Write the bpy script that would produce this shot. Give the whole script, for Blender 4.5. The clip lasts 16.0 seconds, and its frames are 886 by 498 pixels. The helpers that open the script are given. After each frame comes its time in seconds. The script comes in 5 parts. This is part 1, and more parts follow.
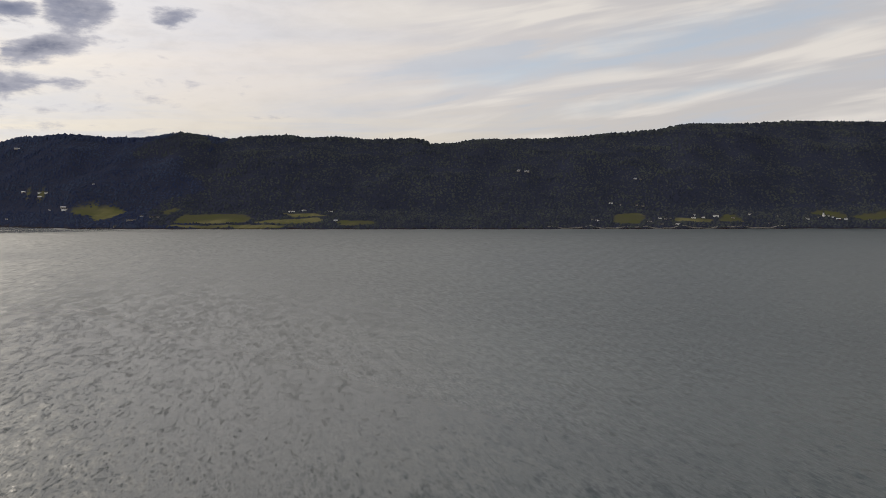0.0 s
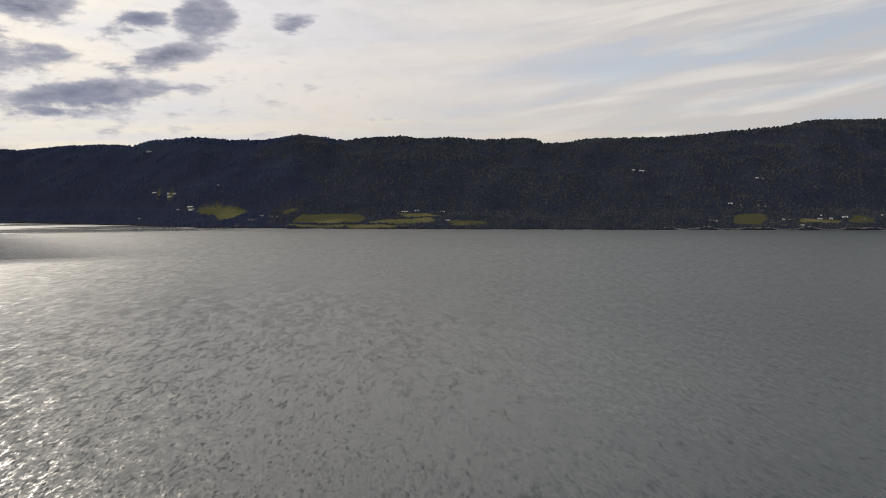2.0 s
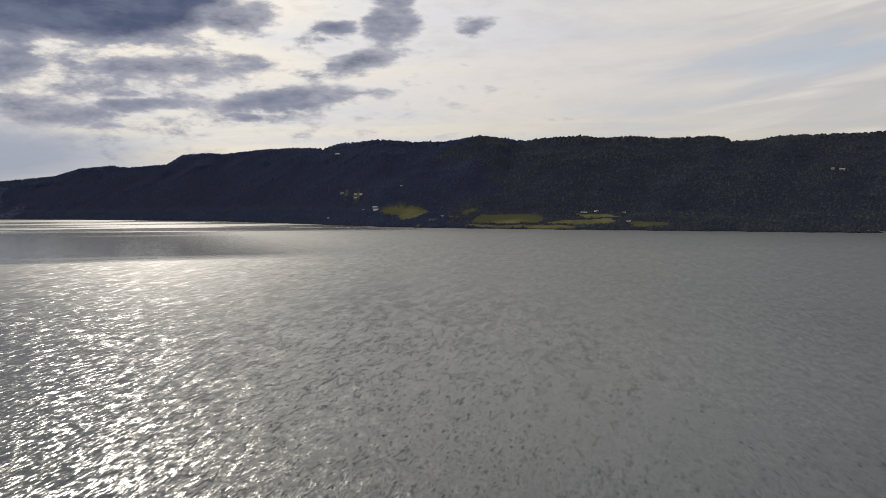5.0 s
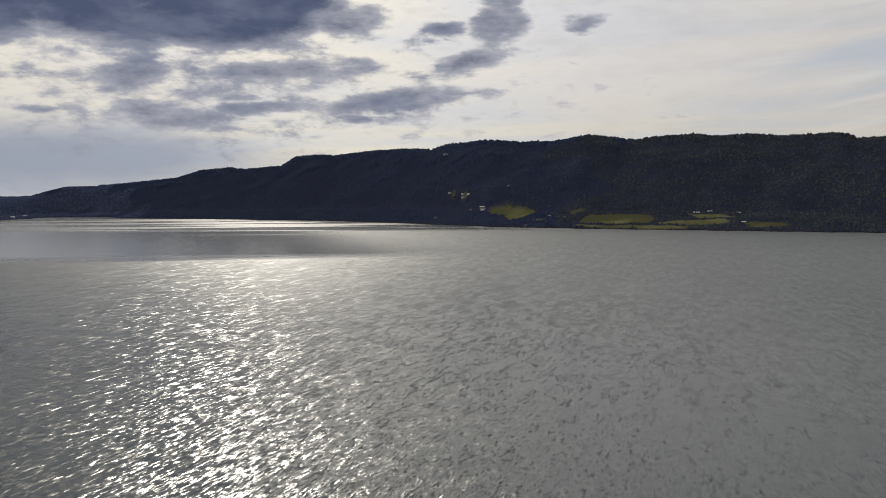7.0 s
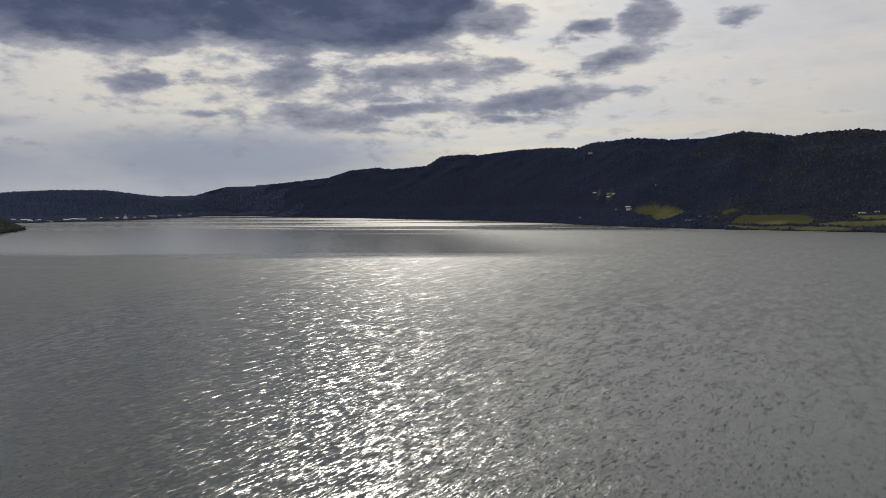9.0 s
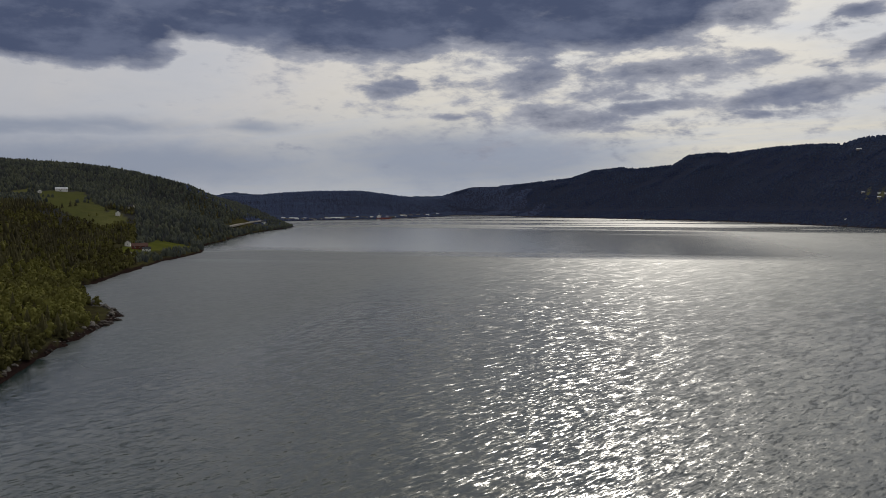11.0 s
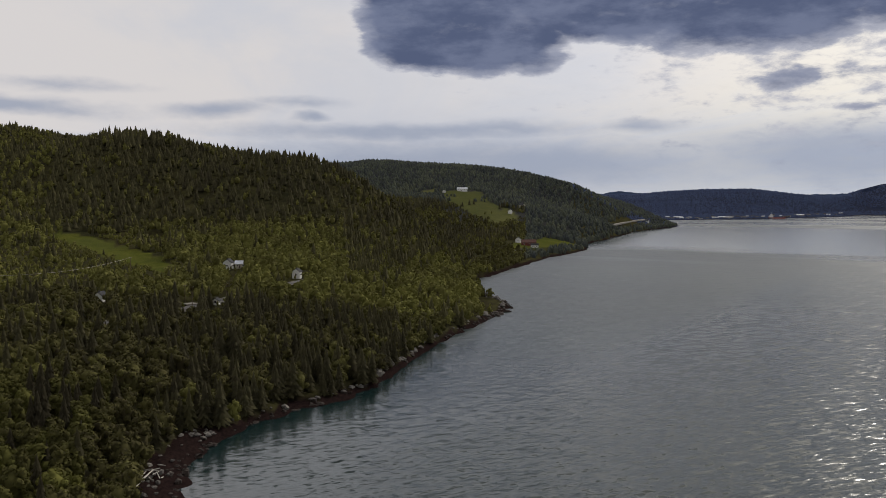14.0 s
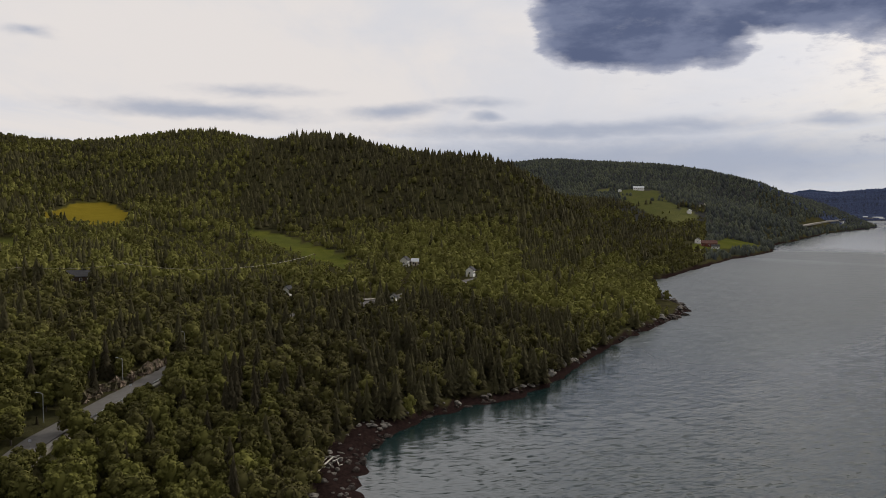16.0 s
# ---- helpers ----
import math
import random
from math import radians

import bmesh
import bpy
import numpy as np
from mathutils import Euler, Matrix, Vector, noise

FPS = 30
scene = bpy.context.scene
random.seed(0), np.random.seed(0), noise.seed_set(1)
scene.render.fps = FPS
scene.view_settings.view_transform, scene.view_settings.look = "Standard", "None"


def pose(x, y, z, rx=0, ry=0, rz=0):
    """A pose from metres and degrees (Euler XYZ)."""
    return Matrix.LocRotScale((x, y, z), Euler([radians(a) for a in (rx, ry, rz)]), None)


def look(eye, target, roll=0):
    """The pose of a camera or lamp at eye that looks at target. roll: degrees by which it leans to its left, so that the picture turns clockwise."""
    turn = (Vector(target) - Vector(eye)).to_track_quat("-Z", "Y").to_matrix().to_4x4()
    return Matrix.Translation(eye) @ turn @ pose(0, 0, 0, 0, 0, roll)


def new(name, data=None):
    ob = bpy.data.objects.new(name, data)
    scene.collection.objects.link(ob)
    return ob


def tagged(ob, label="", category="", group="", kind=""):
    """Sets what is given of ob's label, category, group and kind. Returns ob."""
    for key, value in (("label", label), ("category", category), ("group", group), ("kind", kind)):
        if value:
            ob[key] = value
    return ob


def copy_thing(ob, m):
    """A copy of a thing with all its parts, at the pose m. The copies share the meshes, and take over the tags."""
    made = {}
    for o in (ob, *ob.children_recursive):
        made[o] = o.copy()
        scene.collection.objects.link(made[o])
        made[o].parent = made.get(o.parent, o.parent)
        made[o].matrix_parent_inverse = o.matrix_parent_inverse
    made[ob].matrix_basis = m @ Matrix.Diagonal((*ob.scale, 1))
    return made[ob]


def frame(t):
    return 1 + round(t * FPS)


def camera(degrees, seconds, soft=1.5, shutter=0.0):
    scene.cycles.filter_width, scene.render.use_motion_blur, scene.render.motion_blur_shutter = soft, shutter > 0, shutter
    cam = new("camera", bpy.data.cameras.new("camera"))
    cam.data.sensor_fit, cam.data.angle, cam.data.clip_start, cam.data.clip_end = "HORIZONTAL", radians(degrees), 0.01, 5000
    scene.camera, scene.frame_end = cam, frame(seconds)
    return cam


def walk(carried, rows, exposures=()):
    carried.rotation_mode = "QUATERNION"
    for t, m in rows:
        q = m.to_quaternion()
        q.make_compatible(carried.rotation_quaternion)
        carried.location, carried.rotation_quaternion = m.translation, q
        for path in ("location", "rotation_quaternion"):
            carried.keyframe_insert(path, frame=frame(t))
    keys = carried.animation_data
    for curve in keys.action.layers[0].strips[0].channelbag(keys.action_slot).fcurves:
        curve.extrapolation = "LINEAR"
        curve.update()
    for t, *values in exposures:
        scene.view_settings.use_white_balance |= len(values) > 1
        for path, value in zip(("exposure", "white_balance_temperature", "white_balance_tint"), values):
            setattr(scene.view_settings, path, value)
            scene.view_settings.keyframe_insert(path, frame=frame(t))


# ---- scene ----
# A fjord seen from a hovering drone that pans from the far bank to the wooded near bank.
# The camera hangs at the origin of the plan, 70 m above the water; azimuth grows to the left of +y.
EYE_HEIGHT = 70.0
cam = camera(54.77, 16.0, soft=0.9)
TURNS = [
    (0.0, 0.0, -3.17, 0.03), (0.5, 2.3, -3.19, 0.02), (1.0, 4.83, -3.18, 0.04), (1.5, 6.37, -3.17, 0.05),
    (2.0, 7.47, -3.16, 0.04), (2.5, 9.23, -3.15, 0.03), (3.0, 10.79, -3.14, 0.0), (3.5, 13.49, -3.13, 0.0),
    (4.0, 14.98, -3.14, 0.0), (4.5, 16.24, -3.14, -0.02), (5.0, 19.38, -3.13, -0.03), (7.5, 28.45, -3.15, 0.0),
    (8.0, 31.05, -3.16, -0.02), (10.5, 46.89, -3.17, -0.07), (11.0, 52.2, -3.18, -0.08), (11.5, 57.04, -3.18, -0.06),
    (12.0, 61.19, -3.22, -0.04), (12.5, 63.66, -3.27, -0.03), (13.0, 66.58, -3.27, -0.01), (13.5, 71.61, -3.28, 0.01),
    (14.0, 77.48, -3.28, 0.02), (14.5, 82.2, -3.3, 0.05), (15.0, 85.75, -3.29, 0.06), (15.5, 87.81, -3.3, 0.07),
    (16.0, 89.05, -3.32, 0.06),
]
walk(cam, [(t, pose(0, 0, EYE_HEIGHT, 90 + pitch, roll, yaw)) for t, yaw, pitch, roll in TURNS],
     [(0.0, 0.02, 6680, 12), (5.0, -0.1, 6580, 11), (8.0, -0.24, 6490, 10), (10.5, -0.37, 6390, 10), (11.5, -0.3, 6370, 10), (12.5, -0.17, 6380, 10), (14.0, 0.04, 6430, 11), (16.0, 0.22, 6580, 11)])

# ---- light ----
SUN_AZIMUTH, SUN_HEIGHT = 38.0, 30.0


def heading(az, el):
    a, e = radians(az), radians(el)
    return Vector((-math.sin(a) * math.cos(e), math.cos(a) * math.cos(e), math.sin(e)))


sun_data = bpy.data.lights.new("sun", "SUN")
sun_data.energy, sun_data.angle, sun_data.color = 1.45, radians(3.0), (1.0, 0.93, 0.81)
sun = new("sun", sun_data)
sun.matrix_world = look((0, 0, 900), Vector((0, 0, 900)) - heading(SUN_AZIMUTH, SUN_HEIGHT))


class Nodes:
    """Short hand for building node trees."""

    def __init__(self, tree):
        self.tree = tree

    def add(self, kind, **settings):
        node = self.tree.nodes.new(kind)
        for key, value in settings.items():
            setattr(node, key, value)
        return node

    def put(self, socket, value):
        if isinstance(value, bpy.types.NodeSocket):
            self.tree.links.new(value, socket)
        elif value is not None:
            socket.default_value = value

    def math(self, op, a, b=None, c=None, clamp=False):
        node = self.add("ShaderNodeMath", operation=op, use_clamp=clamp)
        for socket, value in zip(node.inputs, (a, b, c)):
            self.put(socket, value)
        return node.outputs[0]

    def vec(self, op, a, b=None, scale=None):
        node = self.add("ShaderNodeVectorMath", operation=op)
        self.put(node.inputs[0], a)
        self.put(node.inputs[1], b)
        if scale is not None:
            self.put(node.inputs["Scale"], scale)
        return node.outputs[0]

    def noise(self, vector, scale, detail=4.0, rough=0.55, distortion=0.0):
        node = self.add("ShaderNodeTexNoise")
        self.put(node.inputs["Vector"], vector)
        self.put(node.inputs["Scale"], scale)
        self.put(node.inputs["Detail"], detail)
        self.put(node.inputs["Roughness"], rough)
        self.put(node.inputs["Distortion"], distortion)
        return node.outputs[0]

    def step(self, value, low, high, to_low=0.0, to_high=1.0):
        node = self.add("ShaderNodeMapRange", interpolation_type="SMOOTHSTEP")
        for socket, v in zip(node.inputs, (value, low, high, to_low, to_high)):
            self.put(socket, v)
        return node.outputs[0]

    def mix(self, factor, a, b):
        node = self.add("ShaderNodeMix", data_type="RGBA")
        self.put(node.inputs[0], factor)
        self.put(node.inputs[6], a if isinstance(a, bpy.types.NodeSocket) else (*a, 1))
        self.put(node.inputs[7], b if isinstance(b, bpy.types.NodeSocket) else (*b, 1))
        return node.outputs[2]


# ---- sky: a bright veil of high cloud, a strip of blue, and grey-blue fair-weather clouds ----
world = bpy.data.worlds.new("world")
scene.world = world
world.use_nodes = True
world.node_tree.nodes.clear()
w = Nodes(world.node_tree)
way = w.vec("NORMALIZE", w.add("ShaderNodeTexCoord").outputs["Generated"])
axes = w.add("ShaderNodeSeparateXYZ")
w.put(axes.inputs[0], way)
wx, wy, wz = axes.outputs
azimuth = w.math("MULTIPLY", w.math("ARCTAN2", w.math("MULTIPLY", wx, -1.0), wy), 57.29578)
height = w.math("MULTIPLY", w.math("ARCSINE", wz), 57.29578)
up = w.math("MAXIMUM", w.math("ADD", wz, 0.06), 0.02)
flat = w.add("ShaderNodeCombineXYZ")
w.put(flat.inputs[0], w.math("DIVIDE", wx, up))
w.put(flat.inputs[1], w.math("DIVIDE", wy, up))
sheet = flat.outputs[0]
tilted = w.vec("MULTIPLY", way, (11.0, 11.0, 31.0))
billow = w.noise(tilted, 1.9, 9.0, 0.62, 0.15)
wisps = w.noise(w.vec("MULTIPLY", sheet, (0.5, 1.0, 1.0)), 0.55, 6.0, 0.6, 0.6)
ragged = w.math("MULTIPLY", w.math("SUBTRACT", billow, 0.5), 1.9)
warp_a = w.math("ADD", azimuth, w.math("MULTIPLY", w.math("SUBTRACT", w.noise(tilted, 0.9, 3.0), 0.5), 3.2))
warp_e = w.math("ADD", height, w.math("MULTIPLY", w.math("SUBTRACT", w.noise(w.vec("ADD", tilted, (7.0, 3.0, 1.0)), 1.1, 3.0), 0.5), 1.0))
# azimuth, height, half width, half height, lean, weight
CLOUDS = [
    (75.9, 12.4, 7.6, 4.4, 0.0, 6.0), (66.5, 14.0, 8.0, 4.0, 0.0, 6.0), (57.4, 15.6, 8.2, 6.8, 0.02, 6.0), (43.2, 15.2, 11.0, 5.8, 0.03, 6.0),
    (32.4, 11.7, 3.6, 1.1, 0.06, 1.3), (34.4, 12.6, 2.6, 1.4, 0.0, 1.3),
    (22.9, 11.8, 2.1, 1.75, 0.0, 1.3), (17.5, 11.3, 1.35, 0.75, 0.0, 0.9), (26.4, 11.2, 1.4, 0.5, 0.0, 0.85),
    (24.4, 9.1, 3.9, 0.85, 0.17, 1.0), (36.6, 8.5, 7.2, 1.1, 0.06, 1.1), (46.2, 7.8, 3.3, 1.7, 0.0, 1.0),
    (55.9, 7.4, 2.7, 0.9, 0.0, 1.0), (43.9, 5.4, 4.5, 1.1, -0.04, 1.1), (38.5, 6.0, 4.8, 0.6, 0.02, 0.9),
    (29.5, 6.6, 6.0, 0.95, 0.09, 1.1), (24.5, 7.1, 2.9, 0.4, 0.05, 0.7), (31.4, 5.5, 2.4, 0.35, 0.0, 0.7), (52.4, 5.75, 1.7, 0.4, 0.0, 0.6),
    (43.0, 7.6, 15.0, 3.4, 0.0, 0.3),
]
STREAKS = [
    (105.3, 5.7, 9.0, 0.7, -0.02, 0.9), (101.2, 7.0, 5.2, 0.5, 0.0, 0.55), (92.4, 5.8, 4.2, 0.7, 0.05, 0.9), (86.4, 5.55, 1.3, 0.45, 0.0, 0.9),
    (80.2, 4.5, 14.5, 0.8, 0.0, 0.9), (64.3, 4.8, 3.6, 0.6, 0.0, 0.7), (73.5, 4.7, 6.6, 0.75, 0.0, 0.7), (86.8, 6.4, 3.6, 0.45, 0.0, 0.6), (114.7, 10.0, 1.8, 0.5, 0.0, 0.7),
    (75.0, 2.4, 24.0, 2.1, 0.0, 0.95), (50.0, 2.8, 16.0, 2.6, 0.0, 1.05),
]


def heap(rows, a, e):
    total = None
    for az, el, half_w, half_h, lean, weight in rows:
        da = w.math("SUBTRACT", a, az)
        de = w.math("ADD", w.math("SUBTRACT", e, el), w.math("MULTIPLY", da, lean))
        if weight < 5:
            half_w, half_h, weight = half_w * 1.06, half_h * 1.06, weight * 0.85
        da, de = w.math("DIVIDE", da, half_w), w.math("DIVIDE", de, half_h)
        square = 4.0 if weight > 5 else 2.0
        r = w.math("ADD", w.math("POWER", w.math("ABSOLUTE", da), square), w.math("POWER", w.math("ABSOLUTE", de), square))
        r = w.math("POWER", r, 1 / square)
        body = w.math("MULTIPLY", w.math("SUBTRACT", 1.0, r), weight)
        body = w.math("MINIMUM", w.math("MAXIMUM", body, -1.2), 1.4 if weight > 5 else 0.62)
        total = body if total is None else w.math("MAXIMUM", total, body)
    return total


nishita = w.add("ShaderNodeTexSky", sky_type="NISHITA", sun_disc=False, sun_elevation=radians(SUN_HEIGHT), sun_rotation=radians(-SUN_AZIMUTH))
blue = w.vec("SCALE", nishita.outputs[0], scale=0.10)
glow = w.vec("DOT_PRODUCT", way, tuple(heading(SUN_AZIMUTH, SUN_HEIGHT)))
glow = w.tree.nodes[-1].outputs["Value"]
halo = w.math("POWER", w.math("MAXIMUM", glow, 0.0), 8.0)
veil = w.mix(w.step(height, 0.0, 9.0), (0.70, 0.655, 0.53), (0.72, 0.69, 0.665))
veil = w.mix(w.step(azimuth, 45.0, 85.0), veil, (0.73, 0.70, 0.685))
veil = w.mix(w.math("MULTIPLY", w.math("MULTIPLY", w.step(azimuth, 15.0, 30.0), w.step(azimuth, 68.0, 50.0)), 0.6), veil, (0.80, 0.75, 0.64))
veil = w.mix(w.math("MULTIPLY", w.step(wisps, 0.40, 0.66), 0.55), veil, (0.56, 0.60, 0.68))
veil = w.mix(w.math("MULTIPLY", w.step(azimuth, 8.0, -20.0), 0.75), veil, (0.56, 0.56, 0.575))
veil = w.vec("SCALE", veil, scale=w.math("ADD", 0.90, w.math("MULTIPLY", halo, 0.32)))
veil = w.mix(w.math("MULTIPLY", w.math("MULTIPLY", w.step(height, 7.5, 1.0), w.step(azimuth, 36.0, 54.0)), w.step(azimuth, 105.0, 78.0, 0.0, 0.6)), veil, (0.40, 0.445, 0.54))
# combed cirrus away from the sun
comb = w.add("ShaderNodeCombineXYZ")
w.put(comb.inputs[0], w.math("MULTIPLY", azimuth, 0.07))
w.put(comb.inputs[1], w.math("MULTIPLY", w.math("ADD", height, w.math("MULTIPLY", azimuth, 0.15)), 0.62))
cirrus = w.noise(comb.outputs[0], 1.0, 4.0, 0.48, 0.4)
thin_side = w.math("MULTIPLY", w.step(azimuth, 16.0, -4.0), w.step(height, 26.0, 15.0))
veil = w.mix(w.math("MULTIPLY", w.math("MULTIPLY", w.step(cirrus, 0.48, 0.66), thin_side), 0.8), veil, (0.76, 0.735, 0.69))
veil = w.mix(w.math("MULTIPLY", w.math("MULTIPLY", w.step(cirrus, 0.48, 0.34), thin_side), 0.6), veil, (0.47, 0.54, 0.63))
gap = heap([(-6.0, 8.8, 7.5, 1.0, 0.14, 0.9), (-17.0, 10.5, 14.0, 1.9, 0.14, 0.8), (-16.0, 6.9, 12.0, 0.6, 0.12, 0.55), (-22.0, 40.0, 34.0, 25.0, 0.0, 2.0)], warp_a, warp_e)
gap = w.step(w.math("ADD", gap, w.math("MULTIPLY", ragged, 0.35)), -0.1, 1.0, 0.0, 0.85)
# unseen sky above the view: bands brightened and dimmed to light the water
veil = w.vec("SCALE", veil, scale=w.math("ADD", 1.0, w.math("SUBTRACT", w.math("MULTIPLY", w.step(height, 13.0, 20.0, 0.0, 1.05), w.math("MULTIPLY", w.step(azimuth, -70.0, 0.0), w.step(azimuth, 40.0, 70.0, 1.0, 0.85))), w.math("ADD", w.math("ADD", w.step(height, 24.0, 40.0, 0.0, 0.25), w.math("MULTIPLY", w.step(height, 23.0, 36.0, 0.0, 0.4), w.math("MULTIPLY", w.step(azimuth, 44.0, 56.0), w.step(azimuth, 92.0, 78.0)))), w.math("MULTIPLY", w.step(height, 19.0, 31.0, 0.0, 0.85), w.math("MULTIPLY", w.step(azimuth, 32.0, 8.0), w.step(azimuth, -90.0, -50.0)))))))
sky = w.mix(gap, veil, w.mix(0.3, w.mix(w.step(height, 12.5, 19.0), (0.42, 0.52, 0.64), (0.27, 0.33, 0.42)), blue))
streak = w.step(w.math("ADD", heap(STREAKS, warp_a, warp_e), w.math("MULTIPLY", ragged, 0.3)), -0.1, 0.7, 0.0, 0.85)
sky = w.mix(streak, sky, (0.30, 0.34, 0.43))
body = w.math("ADD", heap(CLOUDS, warp_a, warp_e), ragged)
# thin edges near the sun shine brighter than the veil behind them
rim = w.math("MULTIPLY", w.math("MULTIPLY", w.step(body, -0.75, -0.1), w.step(body, 0.45, 0.05)), w.math("MULTIPLY", halo, 0.28))
sky = w.vec("SCALE", sky, scale=w.math("ADD", 1.0, rim))
cover = w.step(body, -0.08, 0.42)
thick = w.step(body, 0.1, 1.35)
cloud = w.mix(thick, (0.47, 0.48, 0.54), (0.086, 0.109, 0.186))
folds = w.noise(w.vec("ADD", tilted, (3.0, 9.0, 5.0)), 0.8, 6.0, 0.6)
cloud = w.mix(w.math("MULTIPLY", w.step(folds, 0.42, 0.66), 0.6), cloud, (0.20, 0.23, 0.33))
sky = w.mix(cover, sky, cloud)
back = w.add("ShaderNodeBackground")
w.put(back.inputs[0], sky)
w.put(back.inputs[1], 1.0)
w.put(w.add("ShaderNodeOutputWorld").inputs[0], back.outputs[0])


# ---- materials ----
def material(name, rough=0.8, spec=0.3):
    m = bpy.data.materials.new(name)
    m.use_nodes = True
    n = Nodes(m.node_tree)
    shader = m.node_tree.nodes["Principled BSDF"]
    shader.inputs["Roughness"].default_value = rough
    shader.inputs["Specular IOR Level"].default_value = spec
    return m, n, shader


def place_of(n):
    return n.add("ShaderNodeNewGeometry").outputs["Position"]


def attribute(n, name):
    return n.add("ShaderNodeAttribute", attribute_name=name).outputs["Fac"]


def bump(n, shader, value, strength, distance):
    node = n.add("ShaderNodeBump")
    n.put(node.inputs["Strength"], strength)
    n.put(node.inputs["Distance"], distance)
    n.put(node.inputs["Height"], value)
    n.put(shader.inputs["Normal"], node.outputs[0])
    return node.outputs[0]


def plain(name, colour, rough=0.7, spec=0.3, metal=0.0, grain=3.0, vary=0.25):
    m, n, s = material(name, rough, spec)
    s.inputs["Metallic"].default_value = metal
    p = place_of(n)
    dark = tuple(c * (1 - vary) for c in colour)
    c = n.mix(n.step(n.noise(p, grain, 5.0), 0.3, 0.7), dark, colour)
    c = n.mix(n.math("MULTIPLY", n.step(n.noise(p, grain * 0.13, 3.0), 0.45, 0.7), 0.35), c, tuple(x * 0.7 for x in colour))
    n.put(s.inputs["Base Color"], c)
    return m


def foliage(name, dark, light, by_object=False, lively=0.38, sheen=0.04):
    m, n, s = material(name, 0.9, sheen)
    p = place_of(n)
    tint = n.add("ShaderNodeObjectInfo").outputs["Random"] if by_object else attribute(n, "tint")
    leaf = n.add("ShaderNodeNewGeometry").outputs["Random Per Island"]
    c = n.mix(tint, dark, light)
    c = n.mix(n.math("MULTIPLY", leaf, lively), c, tuple(x * 1.45 for x in light))
    c = n.mix(n.math("MULTIPLY", n.step(n.noise(p, 0.02, 3.0), 0.45, 0.65), 0.4), c, tuple(x * 0.75 for x in dark))
    c = n.mix(n.math("MULTIPLY", n.step(n.noise(p, 0.0045, 3.0), 0.48, 0.66), 0.35), c, tuple(x * 1.15 for x in light))
    n.put(s.inputs["Base Color"], c)
    return m


BIRCH = foliage("birch_leaves", (0.047, 0.040, 0.020), (0.152, 0.147, 0.040))
SPRUCE = foliage("spruce_needles", (0.035, 0.031, 0.018), (0.065, 0.060, 0.026))
# far, bank and head woods: blue aerial haze is painted into their colours
FAR_WOOD = foliage("far_woods_hazed", (0.022, 0.029, 0.064), (0.036, 0.048, 0.078), False, 0.3, 0.0)
# point woods: some blue-green haze is mixed into these colours too
POINT_WOOD = foliage("point_woods_hazed", (0.042, 0.048, 0.046), (0.082, 0.088, 0.060), False, 0.25, 0.0)
POINT_SPRUCE = foliage("point_spruces_hazed", (0.034, 0.039, 0.042), (0.050, 0.055, 0.050), False, 0.2, 0.0)
FAR_SPRUCE = foliage("far_spruces_hazed", (0.019, 0.026, 0.060), (0.025, 0.034, 0.067), False, 0.3, 0.0)
BANK_WOOD = foliage("bank_woods_hazed", (0.022, 0.026, 0.043), (0.052, 0.060, 0.055), False, 0.3, 0.0)
BANK_SPRUCE = foliage("bank_spruces_hazed", (0.020, 0.024, 0.041), (0.032, 0.037, 0.048), False, 0.3, 0.0)
HEAD_WOOD = foliage("head_woods_hazed", (0.050, 0.064, 0.118), (0.059, 0.075, 0.128), False, 0.08, 0.0)
HEAD_SPRUCE = foliage("head_spruces_hazed", (0.046, 0.060, 0.112), (0.053, 0.068, 0.120), False, 0.08, 0.0)
BIRCH_NEAR = foliage("birch_leaves_near", (0.046, 0.041, 0.018), (0.122, 0.120, 0.030), True)
SPRUCE_NEAR = foliage("spruce_needles_near", (0.030, 0.026, 0.017), (0.046, 0.040, 0.022), True)
BARK = plain("bark", (0.12, 0.10, 0.08), 0.9, 0.2, 0.0, 6.0, 0.5)

# ground: forest floor, hay meadow and shore rock, mixed by what covers it, with haze painted into the far floor
GROUND, n, s = material("ground", 0.95, 0.0)
p = place_of(n)
floor_c = n.mix(n.step(n.noise(p, 0.15, 5.0), 0.35, 0.65), (0.030, 0.026, 0.014), (0.056, 0.052, 0.020))
floor_c = n.mix(n.math("MULTIPLY", n.step(n.noise(p, 0.01, 4.0), 0.4, 0.65), 0.5), floor_c, (0.028, 0.03, 0.018))
# distant floor: blue haze put into the colour by the far attribute
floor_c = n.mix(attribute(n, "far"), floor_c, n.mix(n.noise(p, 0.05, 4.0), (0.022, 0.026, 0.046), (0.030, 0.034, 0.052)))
grass = n.mix(n.step(n.noise(p, 0.05, 6.0, 0.65), 0.35, 0.65), (0.050, 0.060, 0.011), (0.082, 0.086, 0.016))
grass = n.mix(n.math("MULTIPLY", n.step(n.noise(n.vec("MULTIPLY", p, (0.3, 1.0, 1.0)), 0.4, 3.0), 0.4, 0.6), 0.25), grass, (0.085, 0.078, 0.025))
stripes = n.step(n.noise(n.vec("MULTIPLY", p, (1.0, 0.25, 1.0)), 0.03, 4.0, 0.6), 0.38, 0.62)
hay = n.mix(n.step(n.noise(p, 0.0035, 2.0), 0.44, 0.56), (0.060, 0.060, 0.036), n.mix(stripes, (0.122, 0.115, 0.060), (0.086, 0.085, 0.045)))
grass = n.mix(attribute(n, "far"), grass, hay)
grass = n.mix(n.math("MULTIPLY", n.step(n.noise(p, 0.018, 3.0), 0.42, 0.62), 0.45), grass, (0.056, 0.064, 0.020))
